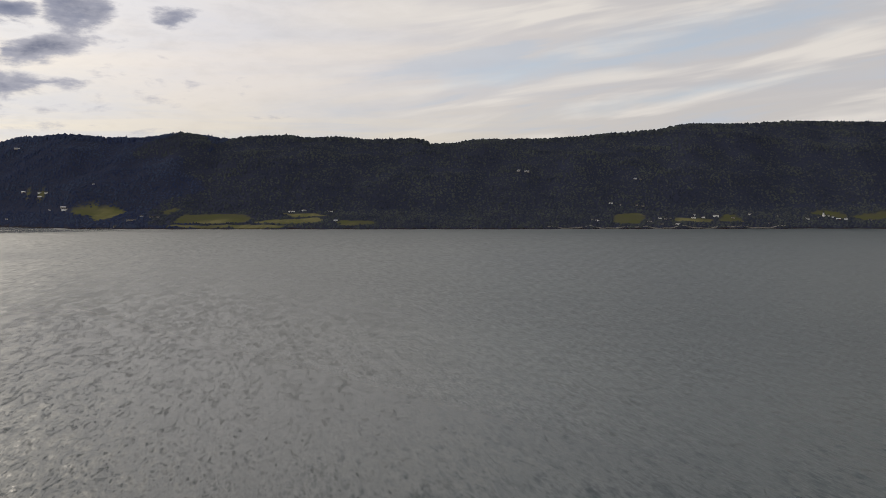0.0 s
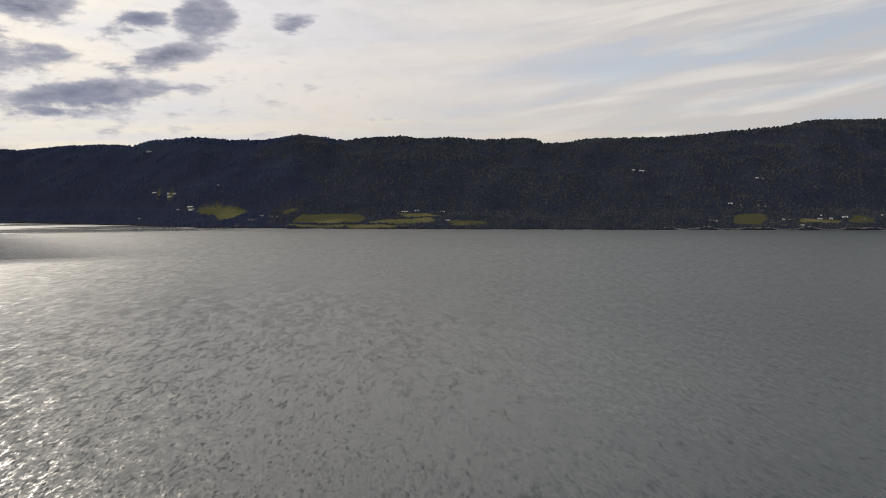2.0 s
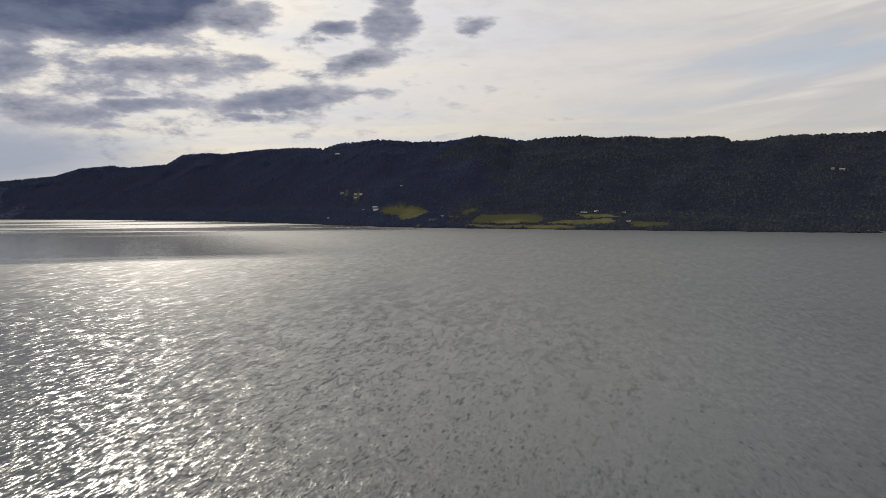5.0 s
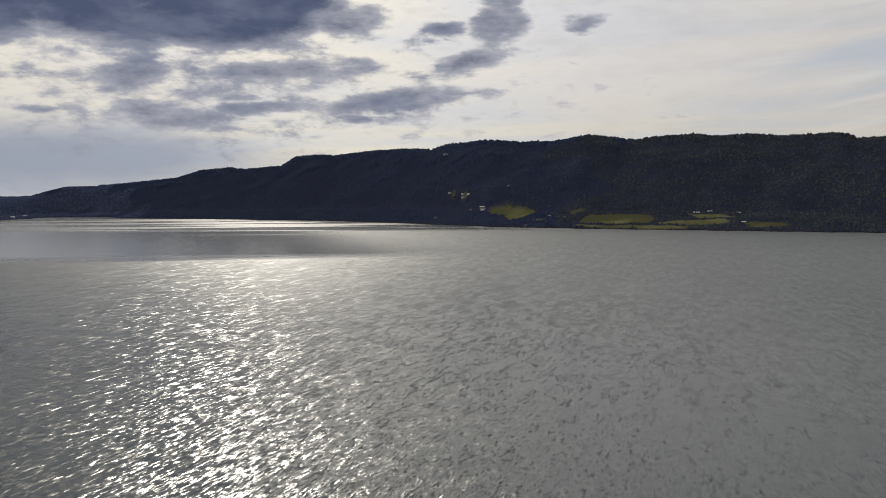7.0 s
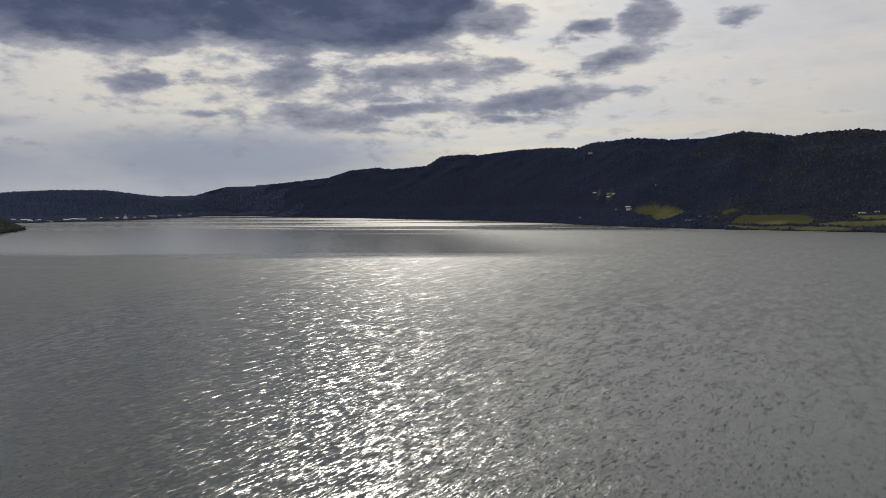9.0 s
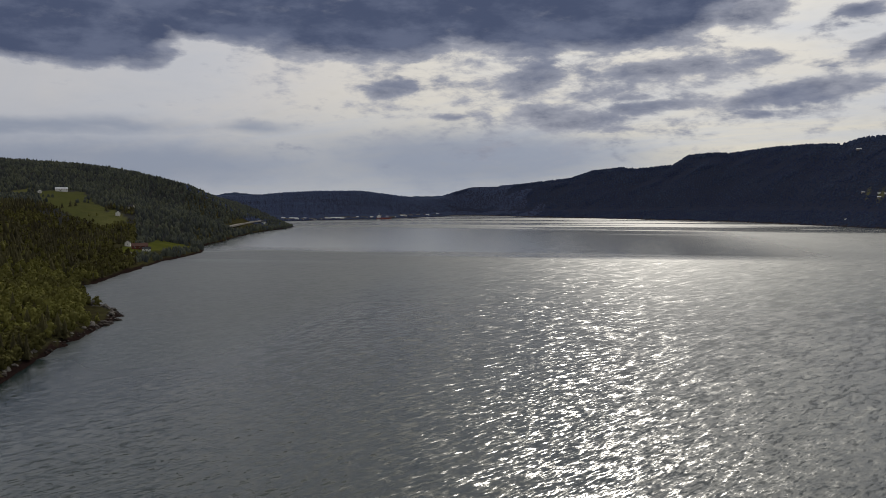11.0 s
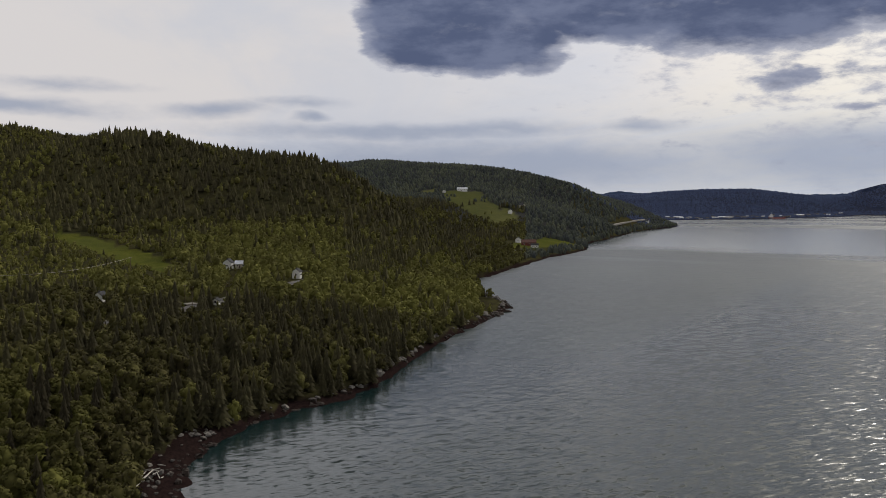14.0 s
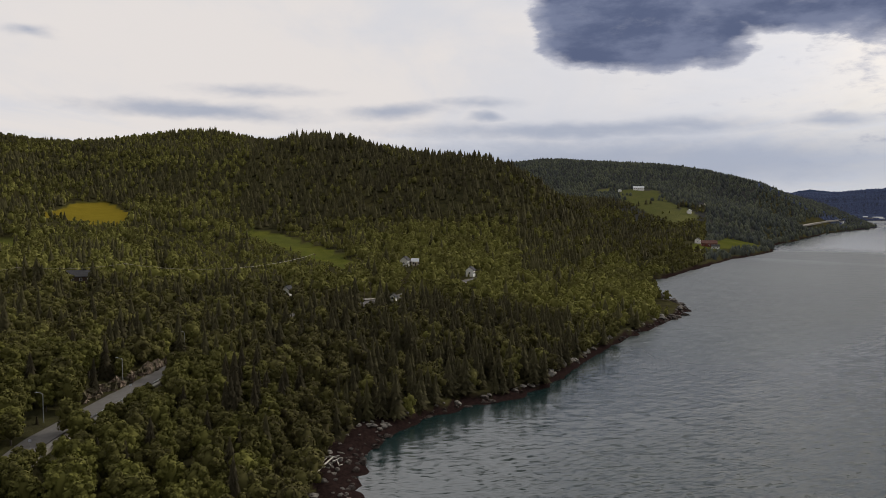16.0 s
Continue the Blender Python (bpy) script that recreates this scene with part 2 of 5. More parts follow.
grass = n.mix(attribute(n, "ripe"), grass, n.mix(n.noise(p, 0.08, 5.0), (0.115, 0.090, 0.011), (0.165, 0.126, 0.016)))
rock = n.mix(n.step(n.noise(p, 0.5, 8.0, 0.7), 0.4, 0.75), (0.022, 0.017, 0.015), (0.085, 0.072, 0.062))
weed = n.mix(n.step(n.noise(p, 0.9, 6.0, 0.7), 0.3, 0.7), (0.010, 0.007, 0.007), (0.026, 0.016, 0.014))
rock = n.mix(attribute(n, "weed"), rock, weed)
c = n.mix(attribute(n, "field"), floor_c, grass)
c = n.mix(attribute(n, "shore"), c, rock)
n.put(s.inputs["Base Color"], c)
bump(n, s, n.noise(p, 0.6, 8.0, 0.65), 0.6, 0.8)

# fjord water: wind waves in two sizes, with gusty lanes across the fjord and a smoothed band in place of a cloud shadow
WATER, n, s = material("fjord_water", 0.3, 0.5)
s.inputs["IOR"].default_value = 1.333
p = place_of(n)
turned = n.add("ShaderNodeVectorRotate", rotation_type="Z_AXIS")
n.put(turned.inputs["Vector"], p)
n.put(turned.inputs["Angle"], radians(-12))
along = n.vec("MULTIPLY", turned.outputs[0], (1.0, 0.26, 1.0))


def slopes(scale, detail, steep_x, steep_y):
    """Wave slopes across and along the crests."""
    field = n.add("ShaderNodeTexNoise")
    n.put(field.inputs["Vector"], along)
    n.put(field.inputs["Scale"], scale)
    n.put(field.inputs["Detail"], detail)
    n.put(field.inputs["Roughness"], 0.6)
    n.put(field.inputs["Distortion"], 0.0)
    return n.vec("MULTIPLY", n.vec("SUBTRACT", field.outputs["Color"], (0.5, 0.5, 0.5)), (steep_x, steep_y, 0.0))


lanes = n.noise(n.vec("MULTIPLY", turned.outputs[0], (0.3, 1.0, 1.0)), 0.006, 4.0, 0.55)
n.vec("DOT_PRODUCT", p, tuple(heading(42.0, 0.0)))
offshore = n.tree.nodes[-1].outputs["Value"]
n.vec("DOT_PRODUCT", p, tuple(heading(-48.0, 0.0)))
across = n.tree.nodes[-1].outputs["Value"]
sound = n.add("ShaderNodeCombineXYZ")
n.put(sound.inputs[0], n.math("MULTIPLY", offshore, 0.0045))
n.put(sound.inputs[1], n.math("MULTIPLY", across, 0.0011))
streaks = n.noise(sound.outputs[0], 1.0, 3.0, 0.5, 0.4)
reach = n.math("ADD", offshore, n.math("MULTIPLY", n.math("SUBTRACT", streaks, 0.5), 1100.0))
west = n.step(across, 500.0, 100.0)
# this smoothed band cuts the glitter, standing in for a cloud's shadow
shadow_calm = n.math("MULTIPLY", n.math("MULTIPLY", n.step(reach, 950.0, 1300.0), n.step(reach, 2300.0, 2000.0)), west)
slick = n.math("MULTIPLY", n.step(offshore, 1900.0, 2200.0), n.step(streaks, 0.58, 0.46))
shadow_calm = n.math("MAXIMUM", shadow_calm, n.math("MULTIPLY", slick, 0.9))
gust = n.math("MULTIPLY", n.step(lanes, 0.3, 0.7, 0.8, 1.0), n.math("SUBTRACT", 1.0, n.math("MULTIPLY", shadow_calm, 0.85)))
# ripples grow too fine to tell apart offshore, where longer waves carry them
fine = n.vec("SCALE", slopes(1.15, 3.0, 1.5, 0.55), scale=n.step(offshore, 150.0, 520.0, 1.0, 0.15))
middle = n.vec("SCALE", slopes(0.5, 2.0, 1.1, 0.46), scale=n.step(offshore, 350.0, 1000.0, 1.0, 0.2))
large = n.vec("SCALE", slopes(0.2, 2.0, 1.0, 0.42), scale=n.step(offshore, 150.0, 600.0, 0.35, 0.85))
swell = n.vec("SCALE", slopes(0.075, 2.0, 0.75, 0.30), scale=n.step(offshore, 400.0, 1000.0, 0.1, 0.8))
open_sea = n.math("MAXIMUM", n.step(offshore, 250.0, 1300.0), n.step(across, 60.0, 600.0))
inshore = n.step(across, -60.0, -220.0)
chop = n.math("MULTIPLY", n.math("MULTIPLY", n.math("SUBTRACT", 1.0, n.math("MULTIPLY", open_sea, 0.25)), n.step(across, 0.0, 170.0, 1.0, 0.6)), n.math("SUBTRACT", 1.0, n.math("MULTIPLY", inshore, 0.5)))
tilt = n.vec("ADD", n.vec("SCALE", n.vec("ADD", fine, middle), scale=chop), n.vec("SCALE", n.vec("ADD", large, swell), scale=n.math("MULTIPLY", n.math("SUBTRACT", 1.0, n.math("MULTIPLY", open_sea, 0.4)), n.math("SUBTRACT", 1.0, n.math("MULTIPLY", inshore, 0.6)))))
lee = attribute(n, "shelter")
crest = n.add("ShaderNodeCombineXYZ")
n.put(crest.inputs[0], 1.0)
n.put(crest.inputs[1], n.math("SUBTRACT", 1.0, n.math("MULTIPLY", lee, 0.5)))
tilt = n.vec("MULTIPLY", tilt, crest.outputs[0])
tilt = n.vec("ADD", n.vec("SCALE", tilt, scale=n.math("MULTIPLY", gust, n.math("SUBTRACT", 1.0, n.math("MULTIPLY", lee, 0.6)))), (0.0, 0.0, 1.0))
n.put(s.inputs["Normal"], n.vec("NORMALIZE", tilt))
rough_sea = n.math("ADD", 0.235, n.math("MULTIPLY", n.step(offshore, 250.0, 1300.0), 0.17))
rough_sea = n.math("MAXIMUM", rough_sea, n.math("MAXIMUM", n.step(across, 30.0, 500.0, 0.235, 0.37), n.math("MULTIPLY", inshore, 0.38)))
rough_sea = n.math("MULTIPLY", rough_sea, n.math("SUBTRACT", 1.0, n.math("MULTIPLY", shadow_calm, 0.62)))
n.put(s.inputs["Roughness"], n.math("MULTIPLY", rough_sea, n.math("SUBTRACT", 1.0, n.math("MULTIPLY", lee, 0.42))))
deep = n.mix(n.step(n.noise(p, 0.004, 3.0), 0.35, 0.65), (0.014, 0.023, 0.023), (0.020, 0.030, 0.028))
n.put(s.inputs["Base Color"], n.mix(lee, deep, (0.006, 0.017, 0.017)))


# ---- the lie of the land ----
def polar(az, d):
    a = radians(az)
    return -math.sin(a) * d, math.cos(a) * d


# near bank: its shoreline from the far point round the coves to behind the camera (azimuth, distance)
NEAR_SHORE = [
    (66.0, 5600), (66.0, 2900), (64.5, 2620), (63.0, 2480), (62.0, 2389), (62.7, 2230), (64.7, 1948), (66.2, 1626), (68.0, 1360),
    (67.7, 1270), (68.0, 1199), (70.5, 1038), (72.4, 901), (74.3, 784), (75.6, 748), (75.4, 713), (74.3, 610), (72.8, 569),
    (73.0, 545), (74.1, 502), (75.4, 467), (77.5, 421), (79.7, 371), (81.0, 336), (82.7, 313), (85.4, 293), (88.4, 279),
    (91.7, 257), (93.8, 235), (94.6, 215), (94.7, 192), (95.6, 172), (101.0, 152), (120.0, 140), (140.0, 150), (165.0, 200),
    (185.0, 330), (200.0, 800), (208.0, 2000), (210.0, 5600),
]
NEAR_BACK = [(180.0, 6500), (150.0, 6500), (120.0, 6500), (90.0, 6500)]
# heights of the near bank: azimuth, distance, metres above the water
ROAD_LINE = [(125.0, 165, 12.5), (116.8, 197, 14.2), (114.6, 213, 15.2), (111.1, 236, 16.8), (107.3, 270, 18.0), (103.4, 318, 18.0), (98.5, 400, 17.5),
             (94.1, 440, 16.5), (90.0, 500, 17.0), (86.0, 560, 19.0), (81.0, 650, 15.0), (77.0, 790, 13.0), (74.0, 950, 10.0), (72.2, 1100, 9.0)]
BENCH = [(87.2, 570, 21.5), (91.5, 610, 23.5), (94.5, 590, 22.5), (101.9, 800, 40.0), (97.0, 690, 30.0), (112.2, 470, 30.0), (116.5, 690, 33.0),
         (109.1, 860, 50.0), (114.3, 890, 57.0), (111.0, 1010, 67.0), (96.0, 850, 49.0), (92.0, 850, 50.0), (88.0, 800, 42.0), (84.0, 760, 34.0),
         (105.0, 1000, 72.0), (122.0, 800, 45.0), (122.0, 450, 30.0), (82.0, 850, 42.0), (80.0, 780, 20.0), (77.0, 850, 10.0), (75.6, 815, 5.0), (77.0, 1000, 10.0), (75.0, 1000, 7.0), (80.0, 480, 9.0), (84.0, 420, 11.0),
         (92.0, 350, 12.0), (97.0, 280, 11.0), (104.0, 235, 11.5)]
NEAR_RIDGE = [(83.7, 1000, 99.0), (86.6, 1050, 117.0), (89.0, 1080, 118.0), (92.2, 1100, 128.0), (95.9, 1120, 142.0), (98.0, 1130, 146.0),
              (99.6, 1200, 143.0), (101.8, 1350, 154.0), (104.0, 1450, 175.0), (105.3, 1450, 177.0), (108.7, 1480, 161.0), (113.2, 1500, 152.0),
              (116.3, 1500, 166.0), (126.0, 1500, 160.0), (82.0, 960, 72.0), (80.5, 930, 46.0), (79.0, 890, 24.0), (80.0, 1150, 36.0), (82.5, 1250, 58.0), (84.0, 1500, 75.0), (95.0, 1700, 120.0), (140.0, 1200, 120.0),
              (170.0, 1500, 150.0), (110.0, 3000, 130.0), (150.0, 3000, 150.0), (190.0, 3000, 120.0)]
SECOND_BANK = [(64.4, 2150, 15.0), (65.6, 2150, 40.0), (66.6, 2130, 61.0), (67.8, 2130, 89.0), (68.9, 2130, 103.0), (69.9, 2200, 116.0),
               (72.3, 2300, 141.0), (74.4, 2400, 156.0), (77.7, 2480, 166.0), (80.6, 2500, 175.0), (81.9, 2500, 183.0), (84.0, 2520, 168.0),
               (76.2, 1780, 90.0), (79.3, 1820, 84.0), (77.5, 1640, 71.0), (74.5, 1400, 33.0), (72.8, 1520, 48.0), (72.4, 1170, 12.0),
               (71.4, 1140, 8.0), (69.0, 1300, 6.0), (68.5, 1700, 40.0), (66.4, 1900, 12.0), (64.0, 2150, 8.0), (75.0, 3600, 130.0), (86.0, 3600, 120.0)]


def outline(points):
    return np.array([polar(a, d) for a, d in points])


NEAR_POLY = np.vstack([outline(NEAR_SHORE), outline(NEAR_BACK)])


def inside(poly, x, y):
    hit = np.zeros(x.shape, bool)
    for (x0, y0), (x1, y1) in zip(poly, np.roll(poly, -1, 0)):
        if y0 != y1:
            hit ^= ((y0 > y) != (y1 > y)) & (x < (x1 - x0) * (y - y0) / (y1 - y0) + x0)
    return hit


def gap_to(line, x, y):
    best = np.full(x.shape, 1e9)
    for (x0, y0), (x1, y1) in zip(line[:-1], line[1:]):
        dx, dy = x1 - x0, y1 - y0
        u = np.clip(((x - x0) * dx + (y - y0) * dy) / (dx * dx + dy * dy), 0, 1)
        best = np.minimum(best, (x - x0 - u * dx) ** 2 + (y - y0 - u * dy) ** 2)
    return np.sqrt(best)


def waver(x, y, size, seed=0.0):
    """A cheap smooth wobble of about -1 to 1 with that wavelength in metres."""
    k = 2 * np.pi / size
    return (np.sin(k * (x + 0.37 * y) + 1.3 + seed) * np.sin(k * (0.83 * y - 0.41 * x) + 0.4 + 2 * seed)
            + 0.5 * np.sin(k * (1.9 * x - 0.8 * y) + 2.1 + seed) * np.sin(k * (1.3 * y + 1.1 * x) + 5 * seed)) / 1.3


knots = np.array([(*polar(a, d), z) for rows in (ROAD_LINE, BENCH, NEAR_RIDGE, SECOND_BANK) for a, d, z in rows]
                 + [(*polar(a, d), 1.5) for a, d in NEAR_SHORE[4:36:2]])
SOFT = 60.0


def kernel(x, y):
    return np.sqrt((x[..., None] - knots[:, 0]) ** 2 + (y[..., None] - knots[:, 1]) ** 2 + SOFT ** 2)


count = len(knots)
system = np.zeros((count + 1, count + 1))
system[:count, :count] = kernel(knots[:, 0], knots[:, 1]) - np.eye(count) * 6.0
system[count, :count] = system[:count, count] = 1
weights = np.linalg.solve(system, np.append(knots[:, 2], 0))


def near_height(x, y):
    shape = x.shape
    x, y = x.ravel(), y.ravel()
    z = np.concatenate([kernel(x[i:i + 20000], y[i:i + 20000]) @ weights[:-1] for i in range(0, len(x), 20000)]) + weights[-1]
    wx_ = x + 3.0 * waver(x, y, 38, 1) + 1.2 * waver(x, y, 11, 2)
    wy_ = y + 3.0 * waver(x, y, 33, 4) + 1.2 * waver(x, y, 13, 5)
    line = gap_to(outline(NEAR_SHORE), wx_, wy_)
    land = inside(NEAR_POLY, wx_, wy_)
    z = np.maximum(z, 2.0) + np.clip((line - 40) / 200, 0, 1) * (waver(x, y, 90) * 1.5 + waver(x, y, 33, 2) * 0.8)
    ramp = 1 - np.exp(-line / 16.0)
    beach = np.minimum(line * 0.35, 2.6) + np.clip(line / 4, 0, 1) * (waver(x, y, 9, 1) * 0.5 + waver(x, y, 4.1, 3) * 0.4)
    z = np.where(land, np.maximum(z * ramp * np.clip((line - 3) / 14, 0, 1), beach), -0.3 * line)
    return np.maximum(z, -12).reshape(shape), np.where(land, line, -line).reshape(shape)


# far bank and head of the fjord: shore distance and skyline height angle by azimuth
FAR_SHORE = [(-150, 4300), (-95, 4300), (-60, 3900), (-40, 3050), (-27.4, 2480), (-15.4, 2270), (-4.4, 2180), (4.7, 2180), (12, 2220), (17.7, 2290),
             (23.3, 2420), (29.3, 2830), (33.6, 3180), (38.8, 3440), (46.0, 3900), (49.7, 4330), (51.2, 4330), (52.6, 3950), (55.5, 3480),
             (61.7, 3093), (70.0, 2950)]
FAR_RIDGE = [(-150, 3.0), (-60, 3.4), (-27.2, 4.79), (-22.0, 5.06), (-19.7, 4.97), (-15.6, 5.08), (-14.2, 4.76), (-9.9, 4.47), (-7.3, 4.28),
             (-2.1, 4.24), (-0.6, 3.98), (0.8, 3.95), (1.3, 4.25), (2.0, 4.32), (4.8, 4.23), (6.9, 4.40), (8.9, 4.31), (10.2, 4.48), (12.7, 4.33),
             (14.0, 4.16), (16.1, 4.45), (16.9, 4.53), (19.3, 4.12), (21.5, 4.10), (23.7, 4.24), (26.3, 3.95), (27.2, 3.61), (28.3, 3.67),
             (31.0, 3.53), (33.7, 3.16), (34.4, 3.23), (36.2, 3.09), (37.2, 2.46), (39.6, 2.22), (40.4, 2.34), (42.4, 2.10), (43.8, 1.62),
             (48.0, 1.13), (50.3, 1.08), (51.6, 0.72), (52.5, 0.30), (53.8, 0.28), (55.2, 0.46), (57.6, 0.76), (60.6, 0.75), (63.2, 0.60),
             (65.0, 0.40), (65.7, 0.48), (70.0, 0.2)]


def far_lines(az):
    shore = np.interp(az, *zip(*FAR_SHORE))
    ridge = np.minimum(shore + np.interp(az, [-30, 0, 30, 45, 55, 70], [1150, 900, 820, 600, 700, 1200]), 4830)
    return shore, ridge, EYE_HEIGHT - 9 + ridge * np.tan(np.radians(np.interp(az, *zip(*FAR_RIDGE))))


SLOPE_AZ = np.arange(-150, 70.1, 1.0)
SLOPE_TOP = np.convolve(np.pad(far_lines(SLOPE_AZ)[2], 4, mode="edge"), np.full(9, 1 / 9), "valid")


def far_height(x, y):
    d = np.hypot(x, y)
    az = np.degrees(np.arctan2(-x, y))
    az = np.where(az < -150, az + 360, az)
    shore, ridge, top = far_lines(np.clip(az, -150, 70))
    # coves and spits only shape the water's edge, and knolls only the skyline
    d = d - (14 * np.sin(az * 2.1) + 8 * np.sin(az * 5.3)) * np.exp(-np.abs(d - shore) / 50)
    u = (d - shore) / np.maximum(ridge - shore, 60)
    even = np.interp(az, SLOPE_AZ, SLOPE_TOP)
    top = even + (top - even) * np.clip((u - 0.55) / 0.4, 0, 1)
    rise = np.interp(u, [0, 0.02, 0.30, 0.55, 0.8, 1.0, 1.6], [0, 0.016, 0.15, 0.48, 0.80, 1.0, 0.7])
    fold = 0.09 * waver(x, y, 640, 1) + 0.05 * waver(x, y, 260, 4)
    z = top * rise * (1 + fold * np.clip(u * 3, 0, 1) * np.clip((1 - u) * 4, 0, 1))
    z = np.where(u < 0, np.maximum((d - shore) * 0.1, -12), z)
    return np.where(az > 70, -12, z), d - shore


def height_at(x, y):
    x, y = np.asarray(x, float), np.asarray(y, float)
    near, line = near_height(x, y)
    far, back = far_height(x, y)
    return np.maximum(near, far), np.where(near >= far, line, back)


def spot(az, el, lo=200.0, hi=4850.0):
    """Where a sight line from the hover point first meets the land."""
    d = np.exp(np.linspace(math.log(lo), math.log(hi), 1500))
    x, y = -np.sin(radians(az)) * d, np.cos(radians(az)) * d
    z, _ = height_at(x, y)
    hit = np.where((z > 0.5) & (z >= EYE_HEIGHT + d * math.tan(radians(el))))[0]
    i = hit[0] if len(hit) else len(d) - 1
    return float(x[i]), float(y[i]), float(z[i])


# open ground, by azimuth and distance: hay fields, lawns and the ripe field
FIELDS = [
    [(102.6, 815), (100.5, 820), (96.6, 690), (94.3, 600), (95.6, 575), (98.5, 650)],
    [(116.4, 640), (119.0, 700), (117.0, 780), (114.9, 730)],
    [(77.6, 1800), (74.9, 1800), (74.4, 1650), (73.0, 1560), (72.4, 1480), (73.6, 1380), (74.8, 1400), (77.4, 1600)],
    [(80.0, 1790), (79.8, 1850), (77.9, 1880), (77.4, 1810), (78.2, 1760)],
    [(73.0, 1075), (71.0, 1130), (69.0, 1235), (68.3, 1260), (68.9, 1330), (70.8, 1330), (71.5, 1200), (72.9, 1150)],
]
# the same on the far bank, by azimuth and height angle from the hover point
FAR_FIELDS = [
    [(23.51, -0.51), (22.70, -0.31), (20.91, -0.31), (20.25, -0.60), (21.09, -0.95), (22.24, -1.22), (22.39, -0.90), (23.36, -0.79)],
    [(18.23, -0.64), (17.37, -0.32), (17.17, -0.53), (17.89, -0.86)],
    [(17.63, -1.36), (16.86, -0.82), (13.16, -0.80), (12.48, -1.06), (13.16, -1.35), (14.24, -1.42), (16.00, -1.41)],
    [(17.84, -1.61), (17.77, -1.47), (14.59, -1.53), (12.80, -1.50), (9.90, -1.63), (11.36, -1.73)],
    [(12.62, -1.39), (11.72, -1.21), (9.89, -1.15), (8.41, -1.04), (7.82, -1.23), (8.42, -1.38), (10.63, -1.48)],
    [(7.23, -1.38), (6.85, -1.23), (4.61, -1.27), (4.53, -1.50), (6.18, -1.61), (6.86, -1.53)],
    [(10.62, -0.77), (8.41, -0.78), (7.67, -0.97), (9.89, -1.04)],
    [(-11.25, -1.33), (-11.42, -0.84), (-12.87, -0.73), (-13.37, -1.02), (-12.88, -1.47), (-11.79, -1.47)],
    [(-17.97, -1.29), (-18.13, -0.82), (-18.81, -0.85), (-19.50, -1.28)],
    [(-15.01, -1.27), (-15.19, -1.05), (-17.52, -1.11), (-17.52, -1.33)],
    [(-23.03, -0.69), (-24.05, -0.51), (-25.30, -0.78), (-25.31, -1.09), (-24.37, -0.96), (-23.42, -0.79)],
    [(-25.40, -0.88), (-27.12, -0.57), (-28.31, -0.56), (-28.32, -1.06), (-26.23, -1.15)],
    [(26.13, 0.41), (25.67, 0.65), (24.43, 0.66), (24.90, 0.35)],
]
RIPE = [(114.8, 880), (112.0, 850), (109.0, 815), (109.2, 930), (110.2, 1005), (112.0, 1010)]


FIELD_LINES = [outline(corners) for corners in FIELDS]
FIELD_LINES += [np.array([spot(a, e, 2000)[:2] for a, e in corners]) for corners in FAR_FIELDS]


def pale(x, y):
    open_ground = np.zeros(x.shape, bool)
    for corners in FIELD_LINES:
        open_ground |= inside(corners, x + 5 * waver(x, y, 31), y + 5 * waver(x, y, 27, 2))
    d = np.hypot(x, y)
    open_ground &= (d < 1350) & (waver(x, y, 47, 3) > -0.72) | (d > 2000) | (waver(x, y, 75, 3) > -0.66)
    ripe = inside(outline(RIPE), x + 4 * waver(x, y, 31), y + 4 * waver(x, y, 27, 2))
    return open_ground | ripe, ripe


def fast_mesh(name, verts, faces, mats, index=None, smooth=False, **attributes):
    """A mesh from arrays: faces is an array of triangles or of quads."""
    me = bpy.data.meshes.new(name)
    sides = faces.shape[1]
    me.vertices.add(len(verts))
    me.vertices.foreach_set("co", np.ascontiguousarray(verts, np.float32).ravel())
    me.loops.add(faces.size)
    me.loops.foreach_set("vertex_index", np.ascontiguousarray(faces, np.int32).ravel())
    me.polygons.add(len(faces))
    me.polygons.foreach_set("loop_start", np.arange(0, faces.size, sides, dtype=np.int32))
    me.polygons.foreach_set("loop_total", np.full(len(faces), sides, np.int32))
    for m in mats:
        me.materials.append(m)
    if index is not None:
        me.polygons.foreach_set("material_index", np.asarray(index, np.int32))
    for key, values in attributes.items():
        me.attributes.new(key, "FLOAT", "POINT").data.foreach_set("value", np.asarray(values, np.float32))
    if smooth:
        me.polygons.foreach_set("use_smooth", np.ones(len(faces), bool))
    me.update(calc_edges=True)
    return me


spokes = np.radians(np.concatenate([np.arange(-150, -36, 2), np.arange(-36, 126, 0.2), np.arange(126, 210.1, 2)]))
rings = np.unique(np.concatenate([np.exp(np.linspace(math.log(110), math.log(4920), 230)), np.arange(2170, 2640, 11.0)]))
A, D = np.meshgrid(spokes, rings, indexing="ij")
gx, gy = -np.sin(A) * D, np.cos(A) * D
gz, shore_line = height_at(gx, gy)
open_ground, ripe = pale(gx, gy)
ids = np.arange(gx.size).reshape(gx.shape)
quads = np.stack([ids[:-1, :-1], ids[:-1, 1:], ids[1:, 1:], ids[1:, :-1]], -1).reshape(-1, 4)
quads = quads[(gz.ravel()[quads] > -9).any(1)]
used, quads = np.unique(quads, return_inverse=True)
quads = quads.reshape(-1, 4)[:, ::-1]
verts = np.stack([gx, gy, gz], -1).reshape(-1, 3)[used]
flat_of = lambda a: np.asarray(a, float).ravel()[used]
near_shore = flat_of(np.where(shore_line < np.where((A > radians(92)) & (D < 262), 12, 5), 1, 0) * (D < 1500))
